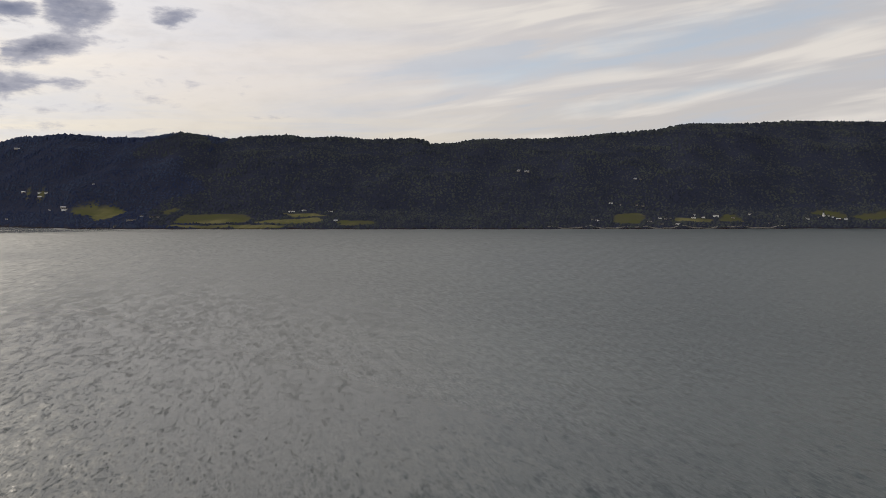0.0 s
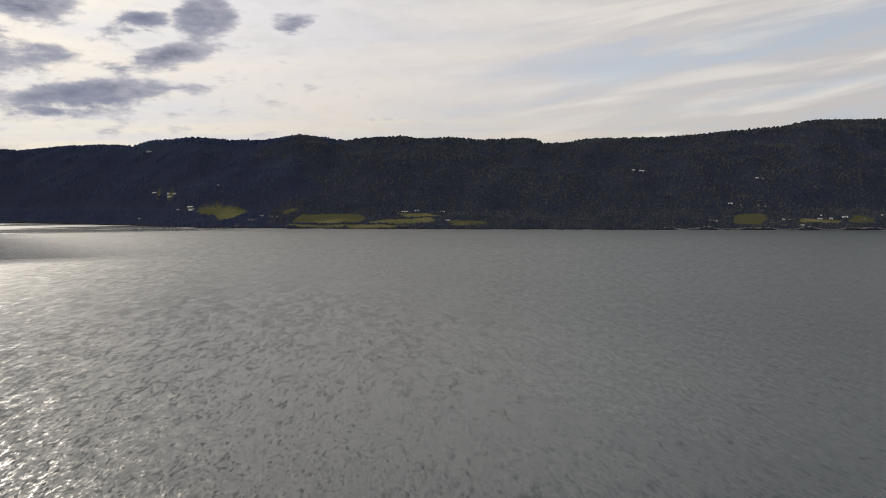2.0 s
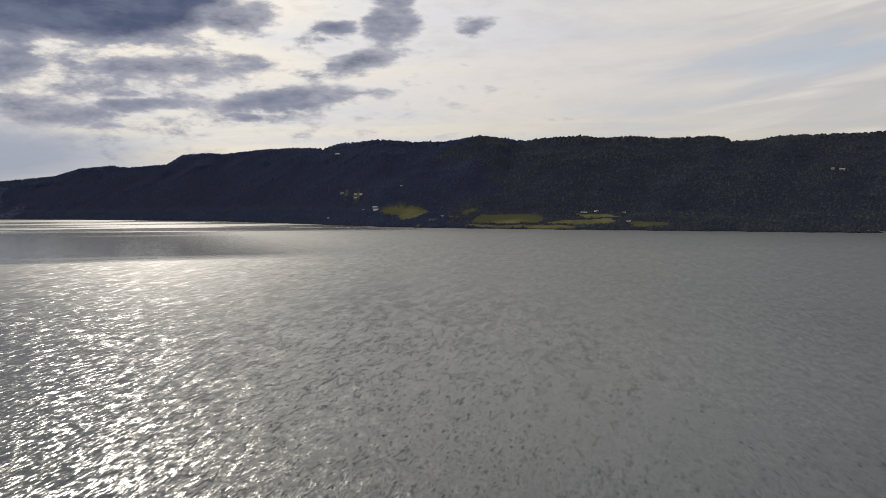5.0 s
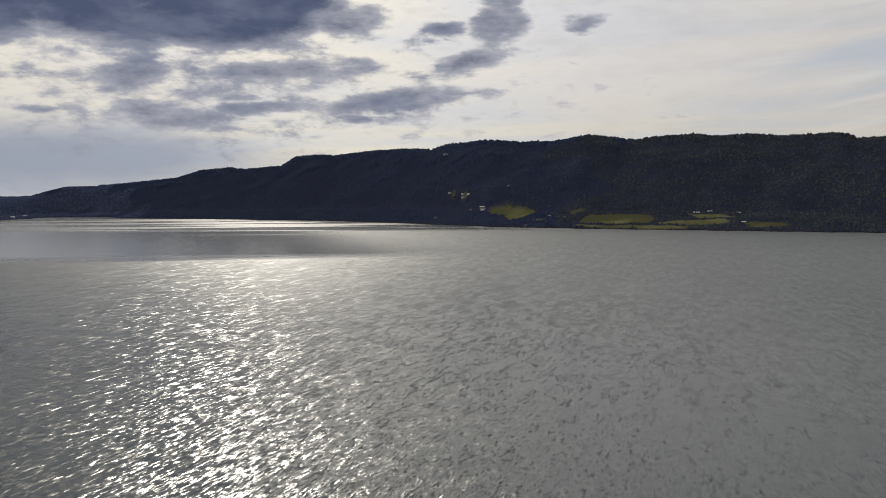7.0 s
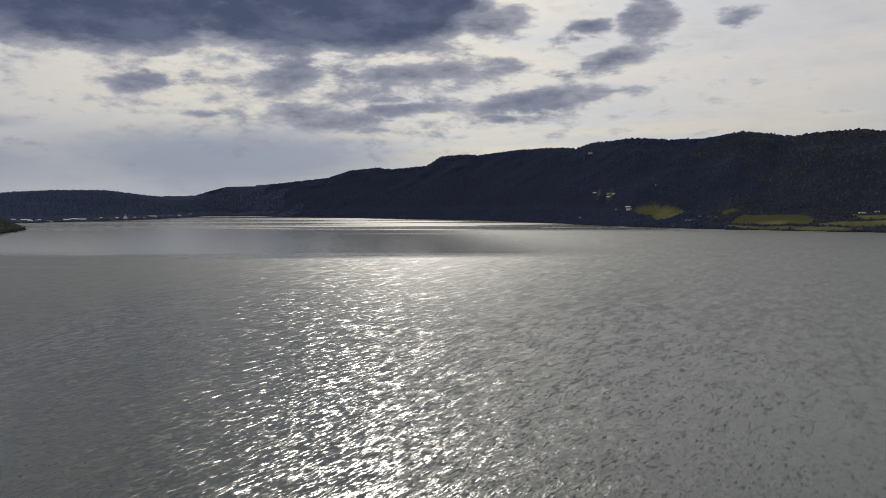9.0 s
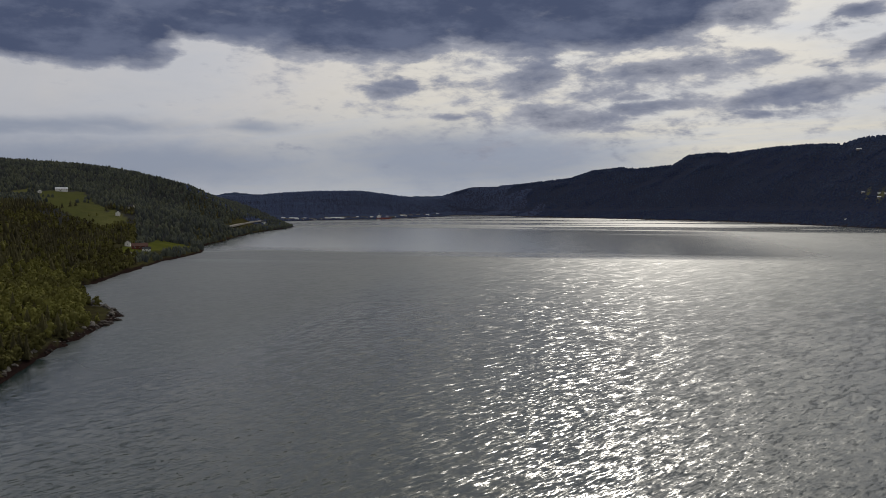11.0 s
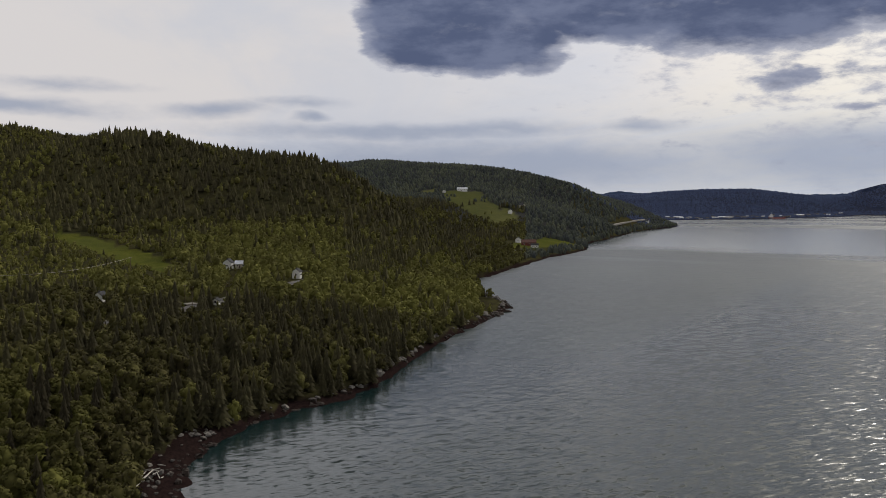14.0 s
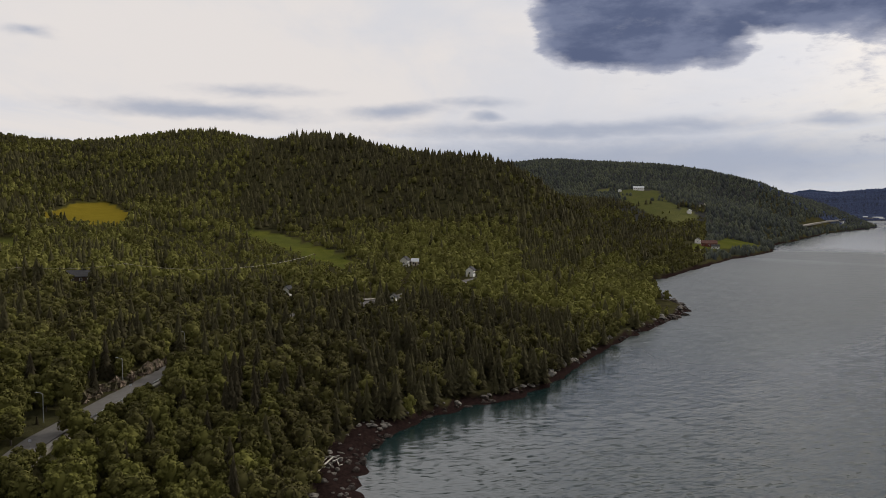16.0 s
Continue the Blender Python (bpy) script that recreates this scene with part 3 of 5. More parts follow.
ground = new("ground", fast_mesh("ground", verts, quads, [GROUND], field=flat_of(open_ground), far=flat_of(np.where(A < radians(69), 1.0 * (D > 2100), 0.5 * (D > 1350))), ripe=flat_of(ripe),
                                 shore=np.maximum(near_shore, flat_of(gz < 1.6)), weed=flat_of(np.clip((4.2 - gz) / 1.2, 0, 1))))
tagged(ground, "wooded fjord banks with hay fields and dark rocky shore", "ground", kind="structure")

ring_r = np.concatenate([[0.0], np.exp(np.linspace(math.log(20), math.log(4940), 130))])
ring_a = np.radians(np.arange(0, 360, 1.5))
ids = np.arange(len(ring_r) * len(ring_a)).reshape(len(ring_r), len(ring_a))
wv = np.stack([np.outer(ring_r, -np.sin(ring_a)), np.outer(ring_r, np.cos(ring_a)), np.zeros((len(ring_r), len(ring_a)))], -1).reshape(-1, 3)
nxt = np.roll(ids, -1, 1)
wq = np.stack([ids[:-1], ids[1:], nxt[1:], nxt[:-1]], -1).reshape(-1, 4)[:, ::-1]
lee_of = np.clip(1.15 - gap_to(outline(NEAR_SHORE), wv[:, 0], wv[:, 1]) / np.clip(np.hypot(wv[:, 0], wv[:, 1]) * 0.22, 40, 80), 0, 1) * np.clip((560 - np.hypot(wv[:, 0], wv[:, 1])) / 220, 0, 1)
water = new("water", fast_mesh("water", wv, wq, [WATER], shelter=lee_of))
tagged(water, "grey wind-rippled fjord water glittering in the sun", "water", kind="structure")


# ---- woods ----
def crown_lump(rng, centre, radii, pieces, size):
    """Leaf clumps over a lump of a crown: small bent pieces that face outwards."""
    v = rng.normal(size=(pieces, 3))
    v[:, 2] = np.abs(v[:, 2]) * 1.1 - 0.35 * np.linalg.norm(v, axis=1) * (rng.random(pieces) < 0.5)
    v /= np.linalg.norm(v, axis=1)[:, None]
    at = centre + v * radii * rng.uniform(0.75, 1.08, (pieces, 1))
    side = np.cross(v, rng.normal(size=(pieces, 3)))
    side /= np.linalg.norm(side, axis=1)[:, None]
    lift = np.cross(v, side) + v * rng.normal(0, 0.45, (pieces, 1))
    s = size * rng.uniform(0.7, 1.35, (pieces, 1))
    leafy = np.stack([at - side * s - lift * s * 0.6, at + side * s - lift * s * 0.5 - v * s * 0.2, at + lift * s * 1.1 - v * s * 0.2], 1)
    return leafy.reshape(-1, 3), np.arange(pieces)[:, None] * 3 + (0, 1, 2)


def joined(parts):
    verts, faces, start = [], [], 0
    for v, f in parts:
        verts.append(v)
        faces.append(f + start)
        start += len(v)
    return np.vstack(verts), np.vstack(faces)


def ball(centre, radii, rng, rings_n=3, sides=6):
    """A lumpy closed kernel that fills the inside of a crown."""
    pts = [(0, 0, -1)]
    for i in range(1, rings_n):
        a = math.pi * i / rings_n
        for k in range(sides):
            b = 2 * math.pi * (k + 0.5 * i) / sides
            pts.append((math.sin(a) * math.cos(b), math.sin(a) * math.sin(b), -math.cos(a)))
    pts.append((0, 0, 1))
    v = np.array(pts) * rng.uniform(0.8, 1.12, (len(pts), 1)) * radii + centre
    f = [(0, 1 + (k + 1) % sides, 1 + k) for k in range(sides)]
    for i in range(rings_n - 2):
        for k in range(sides):
            a, b = 1 + i * sides + k, 1 + i * sides + (k + 1) % sides
            f += [(a, b, b + sides), (a, b + sides, a + sides)]
    top = 1 + (rings_n - 2) * sides
    f += [(top + k, top + (k + 1) % sides, len(pts) - 1) for k in range(sides)]
    return v, np.array(f)


def dome(seed, low, shoulder, reach):
    """A distant crown that fills the canopy: skirt, shoulder and top."""
    rng = np.random.default_rng(seed)
    pts = []
    for z, r in ((low, 0.43), (shoulder, reach)):
        for k in range(4):
            a = 1.571 * (k + (0.5 if z == low else 0.0)) + rng.uniform(-0.25, 0.25)
            q = r * rng.uniform(0.82, 1.18)
            pts.append((math.cos(a) * q, math.sin(a) * q, z + rng.uniform(-0.06, 0.06)))
    pts.append((rng.uniform(-0.06, 0.06), rng.uniform(-0.06, 0.06), 1.0))
    f = []
    for k in range(4):
        m = (k + 1) % 4
        f += [(k, m, 4 + m), (k, 4 + m, 4 + k), (4 + k, 4 + m, 8)]
    return np.array(pts), np.array(f)


def birch(seed, lumps, pieces, size):
    """A broad-leaved crown one unit tall: lumps of leaf clumps round a dense heart."""
    rng = np.random.default_rng(seed)
    parts = [ball((0, 0, 0.55), (0.22, 0.22, 0.36), rng)]
    for i in range(lumps):
        a, h = 2.4 * i + rng.uniform(-0.4, 0.4), 0.24 + 0.62 * (i + 0.5) / lumps
        reach = 0.19 * math.sin(math.pi * min(max((h - 0.05) / 0.98, 0.05), 0.97)) + 0.02
        centre = np.array((math.cos(a) * reach, math.sin(a) * reach, h))
        r = 0.16 * (6 / max(lumps, 6)) ** 0.45 * rng.uniform(0.75, 1.25)
        if lumps > 3:
            parts.append(ball(centre, (r * 0.8, r * 0.8, r * 0.8), rng, 3, 5))
        parts.append(crown_lump(rng, centre, (r, r, r * 1.05), pieces, size))
    parts.append(crown_lump(rng, np.array((0, 0, 0.88)), (0.10, 0.10, 0.12), max(pieces // 2, 2), size))
    return joined(parts)


def spruce(seed, tiers, sides, slim=0.18, tufts=0):
    """A spruce one unit tall: drooping tiers of boughs with a ragged edge."""
    rng = np.random.default_rng(seed)
    parts = []
    for i in range(tiers):
        u = i / tiers
        low, high = 0.06 + 0.86 * u, min(0.06 + 0.86 * u + 0.86 / tiers * 2.0 + 0.05, 1.0)
        r = slim * (1 - u) ** 1.05 + 0.018
        turn = rng.uniform(0, 6)
        pts = [(rng.normal(0, 0.008), rng.normal(0, 0.008), high)]
        for k in range(sides * 2):
            a = turn + math.pi * k / sides
            q = r * (rng.uniform(0.8, 1.2) if k % 2 == 0 else rng.uniform(0.4, 0.62))
            pts.append((math.cos(a) * q, math.sin(a) * q, low + (rng.uniform(-0.03, 0.01) if k % 2 == 0 else rng.uniform(0.02, 0.05))))
        m = sides * 2
        parts.append((np.array(pts), np.array([(0, 1 + k, 1 + (k + 1) % m) for k in range(m)])))
    if tufts:
        h = rng.uniform(0.05, 0.93, tufts) ** 1.3
        a = rng.uniform(0, 6.283, tufts)
        r = (slim * (1 - h) ** 1.05 + 0.012) * rng.uniform(0.75, 1.25, tufts)
        tip = np.stack([np.cos(a) * r * 1.25, np.sin(a) * r * 1.25, h - 0.02], 1)
        root_l = np.stack([np.cos(a - 0.35) * r * 0.55, np.sin(a - 0.35) * r * 0.55, h + 0.045], 1)
        root_r = np.stack([np.cos(a + 0.35) * r * 0.55, np.sin(a + 0.35) * r * 0.55, h + 0.03], 1)
        parts.append((np.stack([tip, root_r, root_l], 1).reshape(-1, 3), np.arange(tufts)[:, None] * 3 + (0, 1, 2)))
    return joined(parts)


KINDS = {
    "birch": [[birch(10 + i, 6, 42, 0.040) for i in range(5)], [birch(30 + i, 3, 18, 0.078) for i in range(5)],
              [birch(50 + i, 1, 14, 0.12) for i in range(4)], [dome(70 + i, -0.75, 0.55, 0.33) for i in range(6)]],
    "spruce": [[spruce(20 + i, 7, 5, 0.235, 90) for i in range(5)], [spruce(40 + i, 5, 4, 0.235, 30) for i in range(5)],
               [spruce(60 + i, 3, 4, 0.27) for i in range(4)], [dome(80 + i, -0.6, 0.35, 0.24) for i in range(5)]],
}


def scatter(rng, spacing, az0, az1, d0, d1):
    """Jittered places in a sector of the plan."""
    corner = outline([(a, d) for a in np.linspace(az0, az1, 12) for d in (d0, d1)])
    lo, hi = corner.min(0), corner.max(0)
    x, y = np.meshgrid(np.arange(lo[0], hi[0], spacing), np.arange(lo[1], hi[1], spacing))
    x, y = x.ravel() + rng.uniform(-0.8, 0.8, x.size) * spacing, y.ravel() + rng.uniform(-0.8, 0.8, x.size) * spacing
    d, az = np.hypot(x, y), np.degrees(np.arctan2(-x, y))
    keep = (d > d0) & (d <= d1) & (az > az0) & (az < az1)
    return x[keep], y[keep]


POINT_ROAD = outline([(67.4, 1790), (66.5, 1880), (65.6, 1990), (64.8, 2110), (64.2, 2230)])
road_xy = outline([(a, d) for a, d, z in ROAD_LINE])
# yards and drives kept clear of trees: azimuth, distance, radius
CLEARINGS = [(114.4, 226, 2.6), (73.1, 558, 25), (87.2, 560, 6.5), (91.3, 600, 10), (99.4, 448, 3.5), (112.2, 462, 7.5), (94.1, 449, 7), (92.2, 452, 5), (72.4, 1165, 26), (71.5, 1140, 28),
             (76.2, 1780, 40), (72.8, 1510, 24), (92.4, 452, 4)]


def headroom(x, y):
    """Young growth stays low below the road, the yards and the meadows, where people keep it cut."""
    d, az = np.hypot(x, y), np.degrees(np.arctan2(-x, y))
    cap = np.full(x.shape, 60.0)
    rows = sorted(ROAD_LINE)
    road_d = np.interp(az, [r[0] for r in rows], [r[1] for r in rows])
    below = ((az > 106.8) & (az < 112.3) | (az > 113.6) & (az < 115.3)) & (d < road_d)
    cap = np.where(below, 2.4 + 0.20 * (road_d - d), cap)
    for a, dist, r in CLEARINGS:
        front = (np.abs(az - a) < np.degrees(r / dist) * 0.8) & (d < dist) & (d > dist - 90)
        cap = np.where(front, np.minimum(cap, 3.2 + 0.045 * (dist - d)), cap)
    young = (az > 95.5) & (az < 108) & (d > 470) & (d < 790) & (waver(x, y, 140, 5) > -0.55)
    cap = np.where(young, np.minimum(cap, 5.4), cap)
    for a, dist in ((112.0, 850), (100.0, 690), (97.0, 640), (75.5, 1500), (78.8, 1770), (70.0, 1250)):
        front = (np.abs(az - a) < 2.0) & (d < dist) & (d > dist - 120)
        cap = np.where(front, np.minimum(cap, 5.5 + 0.03 * (dist - d)), cap)
    return cap


def woodland(rng, spacing, az0, az1, d0, d1, near=True):
    x, y = scatter(rng, spacing, az0, az1, d0, d1)
    z, line = height_at(x, y)
    keep = (z > 0.8) & ~pale(x, y)[0] & (line > (np.where((np.degrees(np.arctan2(-x, y)) > 92.2) & (np.hypot(x, y) < 262), 10.5, 3.5) if near else 9))
    if near:
        keep &= gap_to(POINT_ROAD, x, y) > 16
        keep &= gap_to(road_xy, x, y) > np.where((np.hypot(x, y) < 345) & (np.abs(np.degrees(np.arctan2(-x, y)) - 109.5) < 2.7), 5.6, 3.9)
        for a, d, r in CLEARINGS:
            cx, cy = polar(a, d)
            keep &= np.hypot(x - cx, y - cy) > r
    return x[keep], y[keep], z[keep]


def spruce_share(x, y, z):
    """How much of the wood is spruce at a place of the near bank."""
    d, az = np.hypot(x, y), np.degrees(np.arctan2(-x, y))
    stand = waver(x, y, 120, 1) + 0.6 * waver(x, y, 47, 3)
    share = np.where(stand > 0.5, 0.75, 0.06)
    hill = (d > 820) & (z > 48)
    share = np.where(hill & (az < 102), np.where(stand > -0.8, 0.85, 0.3), share)
    share = np.where(hill & (az >= 102), np.where(waver(x, y, 260, 2) + 0.5 * stand > -0.05, 0.7, 0.12), share)
    share = np.where((d > 480) & (d < 800) & (az < 93), np.where(stand > 1.0, 0.6, 0.03), share)
    share = np.where((d < 430) & (az > 80) & (az < 97.5), np.where(stand > -0.3, 0.72, 0.3), share)
    share = np.where((d > 290) & (d < 430) & (az >= 97.5), np.where(stand > 0.0, 0.5, 0.08), share)
    share = np.where((az < 84) & (d > 560) & (z > 14) & (d < 1300), 0.7, share)
    return np.where((az > 97) & (d < 290), 0.05, share)


def forest(name, label, x, y, z, share, level, tall, rng, mats, tone_and_light=0.45, low=False):
    """One joined wood of many trees."""
    is_spruce = rng.random(len(x)) < share
    size = rng.uniform(0.72, 1.2, len(x)) * np.where(is_spruce, tall[1], tall[0]) * (1 + 0.18 * waver(x, y, 45, 6))
    size = np.minimum(size, headroom(x, y) * rng.uniform(0.7, 1.0, len(x)))
    pick = rng.integers(0, 1000, len(x))
    spin = rng.uniform(0, 6.283, len(x))
    patch = 0.25 * waver(x, y, 38, 7) + 0.22 * waver(x, y, 130, 3) if level < 3 else 0.3 * waver(x, y, 310, 7) + 0.3 * waver(x, y, 95, 3)
    # this tone also paints in a sunlit bench and a shaded shore slope
    shade = np.clip(tone_and_light + patch + rng.normal(0, 0.25, len(x)), 0, 1)
    VV, FF, TT, MM, start = [], [], [], [], 0
    for kind, flag in (("birch", 0), ("spruce", 1)):
        protos = KINDS[kind][level]
        for k, (pv, pf) in enumerate(protos):
            sel = np.where((is_spruce == bool(flag)) & (pick % len(protos) == k))[0]
            if not len(sel):
                continue
            c, s_ = np.cos(spin[sel])[:, None], np.sin(spin[sel])[:, None]
            wide = (size[sel] * rng.uniform(0.85, 1.2, len(sel)) * (2.1 if low else 1.0))[:, None]
            vx = (pv[None, :, 0] * c - pv[None, :, 1] * s_) * wide + x[sel][:, None]
            vy = (pv[None, :, 0] * s_ + pv[None, :, 1] * c) * wide + y[sel][:, None]
            vz = pv[None, :, 2] * size[sel][:, None] + z[sel][:, None] - (1.3 if low else 0.4)
            VV.append(np.stack([vx, vy, vz], -1).reshape(-1, 3))
            FF.append((pf[None] + (np.arange(len(sel)) * len(pv))[:, None, None]).reshape(-1, 3) + start)
            TT.append(np.repeat(shade[sel], len(pv)))
            MM.append(np.full(len(sel) * len(pf), flag))
            start += len(sel) * len(pv)
    ob = new(name, fast_mesh(name, np.vstack(VV), np.vstack(FF), mats, np.concatenate(MM), level == 3, tint=np.concatenate(TT)))
    return tagged(ob, label, "forest", kind="stuff")


rng = np.random.default_rng(4)
x, y, z = woodland(rng, 4.6, 72.5, 128, 120, 440)
close = (np.degrees(np.arctan2(-x, y)) > 96.5) & (np.degrees(np.arctan2(-x, y)) < 117.5) & (np.hypot(x, y) < 270)
close &= np.cumsum(close) <= 300
close_trees = list(zip(x[close], y[close], z[close]))
x, y, z = x[~close], y[~close], z[~close]
forest("shore_forest", "dense green birch and spruce wood on the near shore slope", x, y, z, spruce_share(x, y, z), 0, (8.6, 11.4), rng, [BIRCH, SPRUCE], np.where(np.degrees(np.arctan2(-x, y)) < 101, -0.12, 0.2))
x, y, z = woodland(rng, 6.3, 73, 128, 440, 800)
forest("bench_forest", "green birch wood, toned light as if sunlit, with dark spruces round the meadows", x, y, z, spruce_share(x, y, z), 1, (9.0, 12.0), rng, [BIRCH, SPRUCE], 0.95)
x, y, z = woodland(rng, 7.8, 72, 128, 800, 1580)
az, d = np.degrees(np.arctan2(-x, y)), np.hypot(x, y)
knoll = 1 + 0.3 * ((az > 94.5) & (az < 99.3) & (d > 1060) & (d < 1190))
forest("hill_forest", "dark spruce forest over the near hill", x, y, z, spruce_share(x, y, z), 2, (9.3 * knoll, 11.0 * knoll), rng, [BIRCH, SPRUCE], np.where(az > 101.5, 0.65, 0.25))
x, y, z = woodland(rng, 8.5, 60, 88, 1000, 2600)
keep = np.hypot(x, y) > np.where(np.degrees(np.arctan2(-x, y)) > 72, 1580, 1000)
x, y, z = x[keep], y[keep], z[keep]
forest("point_forest", "mixed forest on the hill behind the cove, blue-green haze in its colour", x, y, z, 0.28 + 0.25 * waver(x, y, 260, 3), 3, (8.0, 9.5), rng, [POINT_WOOD, POINT_SPRUCE])
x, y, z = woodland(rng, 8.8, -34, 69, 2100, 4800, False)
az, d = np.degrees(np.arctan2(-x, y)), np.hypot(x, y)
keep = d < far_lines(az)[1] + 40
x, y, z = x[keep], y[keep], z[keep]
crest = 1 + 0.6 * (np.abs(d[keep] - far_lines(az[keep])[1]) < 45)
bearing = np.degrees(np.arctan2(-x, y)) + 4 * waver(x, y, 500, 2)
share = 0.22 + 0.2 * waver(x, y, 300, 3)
for wood, label, sel, mats in (("bank_forest", "dark forest over the far bank of the fjord, blue haze in its colour", bearing < 17, [BANK_WOOD, BANK_SPRUCE]),
                               ("far_forest", "dark forest further up the far bank, coloured navy for haze", (bearing >= 17) & (bearing < 47.5), [FAR_WOOD, FAR_SPRUCE]),
                               ("head_forest", "distant forest at the head of the fjord, coloured blue for haze", bearing >= 47.5, [HEAD_WOOD, HEAD_SPRUCE])):
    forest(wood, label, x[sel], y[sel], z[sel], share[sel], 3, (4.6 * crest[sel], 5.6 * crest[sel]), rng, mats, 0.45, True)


# ---- parts and things ----
def part(name, verts, faces, mat, parent, label=""):
    """One mesh under a thing or under a part."""
    me = bpy.data.meshes.new(name)
    me.from_pydata([tuple(v) for v in verts], [], [tuple(int(i) for i in f) for f in faces])
    me.materials.append(mat)
    me.update()
    ob = new(name, me)
    ob.parent = parent
    return tagged(ob, label) if label else ob


def shared(name, me, parent, label=""):
    ob = new(name, me)
    ob.parent = parent
    return tagged(ob, label) if label else ob


def tube(points, radii, sides=6):
    """A closed tube along points, with a radius at each."""
    verts, faces = [], []
    pts = [Vector(q) for q in points]
    for i, q in enumerate(pts):
        t = (pts[min(i + 1, len(pts) - 1)] - pts[max(i - 1, 0)]).normalized()
        side = t.cross(Vector((0.13, 0.31, 0.94)) if abs(t.z) < 0.9 else Vector((1, 0.1, 0))).normalized()
        up_ = t.cross(side)
        for k in range(sides):
            a = 2 * math.pi * k / sides
            verts.append(q + (side * math.cos(a) + up_ * math.sin(a)) * radii[i])
    for i in range(len(pts) - 1):
        for k in range(sides):
            a, b = i * sides + k, i * sides + (k + 1) % sides
            faces.append((a, b, b + sides, a + sides))
    faces += [tuple(range(sides))[::-1], tuple(range(len(verts) - sides, len(verts)))]
    return verts, faces


def box(x0, y0, z0, x1, y1, z1):
    v = [(x, y, z) for z in (z0, z1) for x, y in ((x0, y0), (x1, y0), (x1, y1), (x0, y1))]
    return v, [(3, 2, 1, 0), (4, 5, 6, 7), (0, 1, 5, 4), (1, 2, 6, 5), (2, 3, 7, 6), (3, 0, 4, 7)]


def together(*solids):
    verts, faces = [], []
    for v, f in solids:
        faces += [tuple(i + len(verts) for i in g) for g in f]
        verts += list(v)
    return verts, faces


def ground_at(x, y):
    return float(height_at(np.array([x]), np.array([y]))[0][0])


# materials of built things
WHITE = plain("white_boards", (0.82, 0.81, 0.78), 0.6, 0.3, 0.0, 1.2, 0.12)
CREAM = plain("cream_boards", (0.55, 0.50, 0.38), 0.6, 0.3, 0.0, 1.2, 0.15)
DULL = plain("dull_boards", (0.27, 0.245, 0.215), 0.75, 0.2, 0.0, 1.2, 0.3)
RED = plain("red_boards", (0.17, 0.045, 0.034), 0.7, 0.3, 0.0, 1.2, 0.25)
BROWN = plain("brown_boards", (0.09, 0.06, 0.045), 0.7, 0.3, 0.0, 1.2, 0.25)
SLATE = plain("dark_roof", (0.05, 0.05, 0.054), 0.85, 0.15, 0.0, 1.0, 0.3)
TILE = plain("red_roof", (0.13, 0.06, 0.045), 0.75, 0.3, 0.0, 1.0, 0.3)
SHEET = plain("pale_sheet_roof", (0.50, 0.52, 0.55), 0.45, 0.5, 0.3, 0.6, 0.15)
PANE, n, s = material("window_glass", 0.08, 0.6)
s.inputs["Base Color"].default_value = (0.02, 0.025, 0.03, 1)
STEEL = plain("galvanised_steel", (0.42, 0.43, 0.44), 0.45, 0.5, 0.8, 4.0, 0.2)
POLE = plain("tarred_pole", (0.15, 0.11, 0.08), 0.85, 0.2, 0.0, 3.0, 0.4)
ASPHALT = plain("asphalt", (0.105, 0.098, 0.092), 0.85, 0.3, 0.0, 0.8, 0.2)
GRAVEL = plain("gravel", (0.26, 0.24, 0.21), 0.9, 0.2, 0.0, 1.5, 0.3)
BLEACHED = plain("bleached_wood", (0.52, 0.49, 0.44), 0.8, 0.2, 0.0, 3.0, 0.3)
WIRE = plain("wire", (0.34, 0.32, 0.28), 0.5, 0.4, 0.4, 1.0, 0.1)
HULL = plain("hull_paint", (0.30, 0.06, 0.05), 0.5, 0.4, 0.0, 0.3, 0.2)
STONE, n, s = material("shore_stone", 0.85, 0.3)
p = place_of(n)
tone = n.mix(n.step(n.noise(p, 0.8, 7.0, 0.65), 0.35, 0.68), (0.05, 0.043, 0.037), (0.19, 0.17, 0.15))
tone = n.mix(n.math("MULTIPLY", n.add("ShaderNodeObjectInfo").outputs["Random"], 0.6), tone, (0.12, 0.11, 0.10))
depth = n.add("ShaderNodeSeparateXYZ")
n.put(depth.inputs[0], p)
line = n.math("ADD", depth.outputs[2], n.math("MULTIPLY", n.noise(p, 0.5, 4.0), 1.0))
n.put(s.inputs["Base Color"], n.mix(n.step(line, 2.6, 1.9), tone, n.mix(n.noise(p, 3.0, 5.0), (0.012, 0.009, 0.008), (0.045, 0.030, 0.022))))
bump(n, s, n.noise(p, 2.5, 8.0, 0.7), 0.7, 0.25)


# ---- pale ridges far beyond the head of the fjord ----
HAZE_RIDGE = [(68.53, 0.03), (67.12, 0.36), (66.41, 0.51), (65.87, 0.58), (64.98, 0.48), (63.90, 0.40), (62.08, 0.18), (59.12, 0.03), (55.75, 0.15), (54.62, 0.30), (54.05, 0.35), (53.11, 0.34), (52.28, 0.39), (50.46, 0.19)]
RIDGE, n, s = material("haze_blue_ridge", 0.95, 0.02)
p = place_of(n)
# the ridge's pale blue base colour holds the aerial haze
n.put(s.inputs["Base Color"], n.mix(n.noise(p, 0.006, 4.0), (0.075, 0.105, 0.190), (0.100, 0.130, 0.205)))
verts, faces = [], []
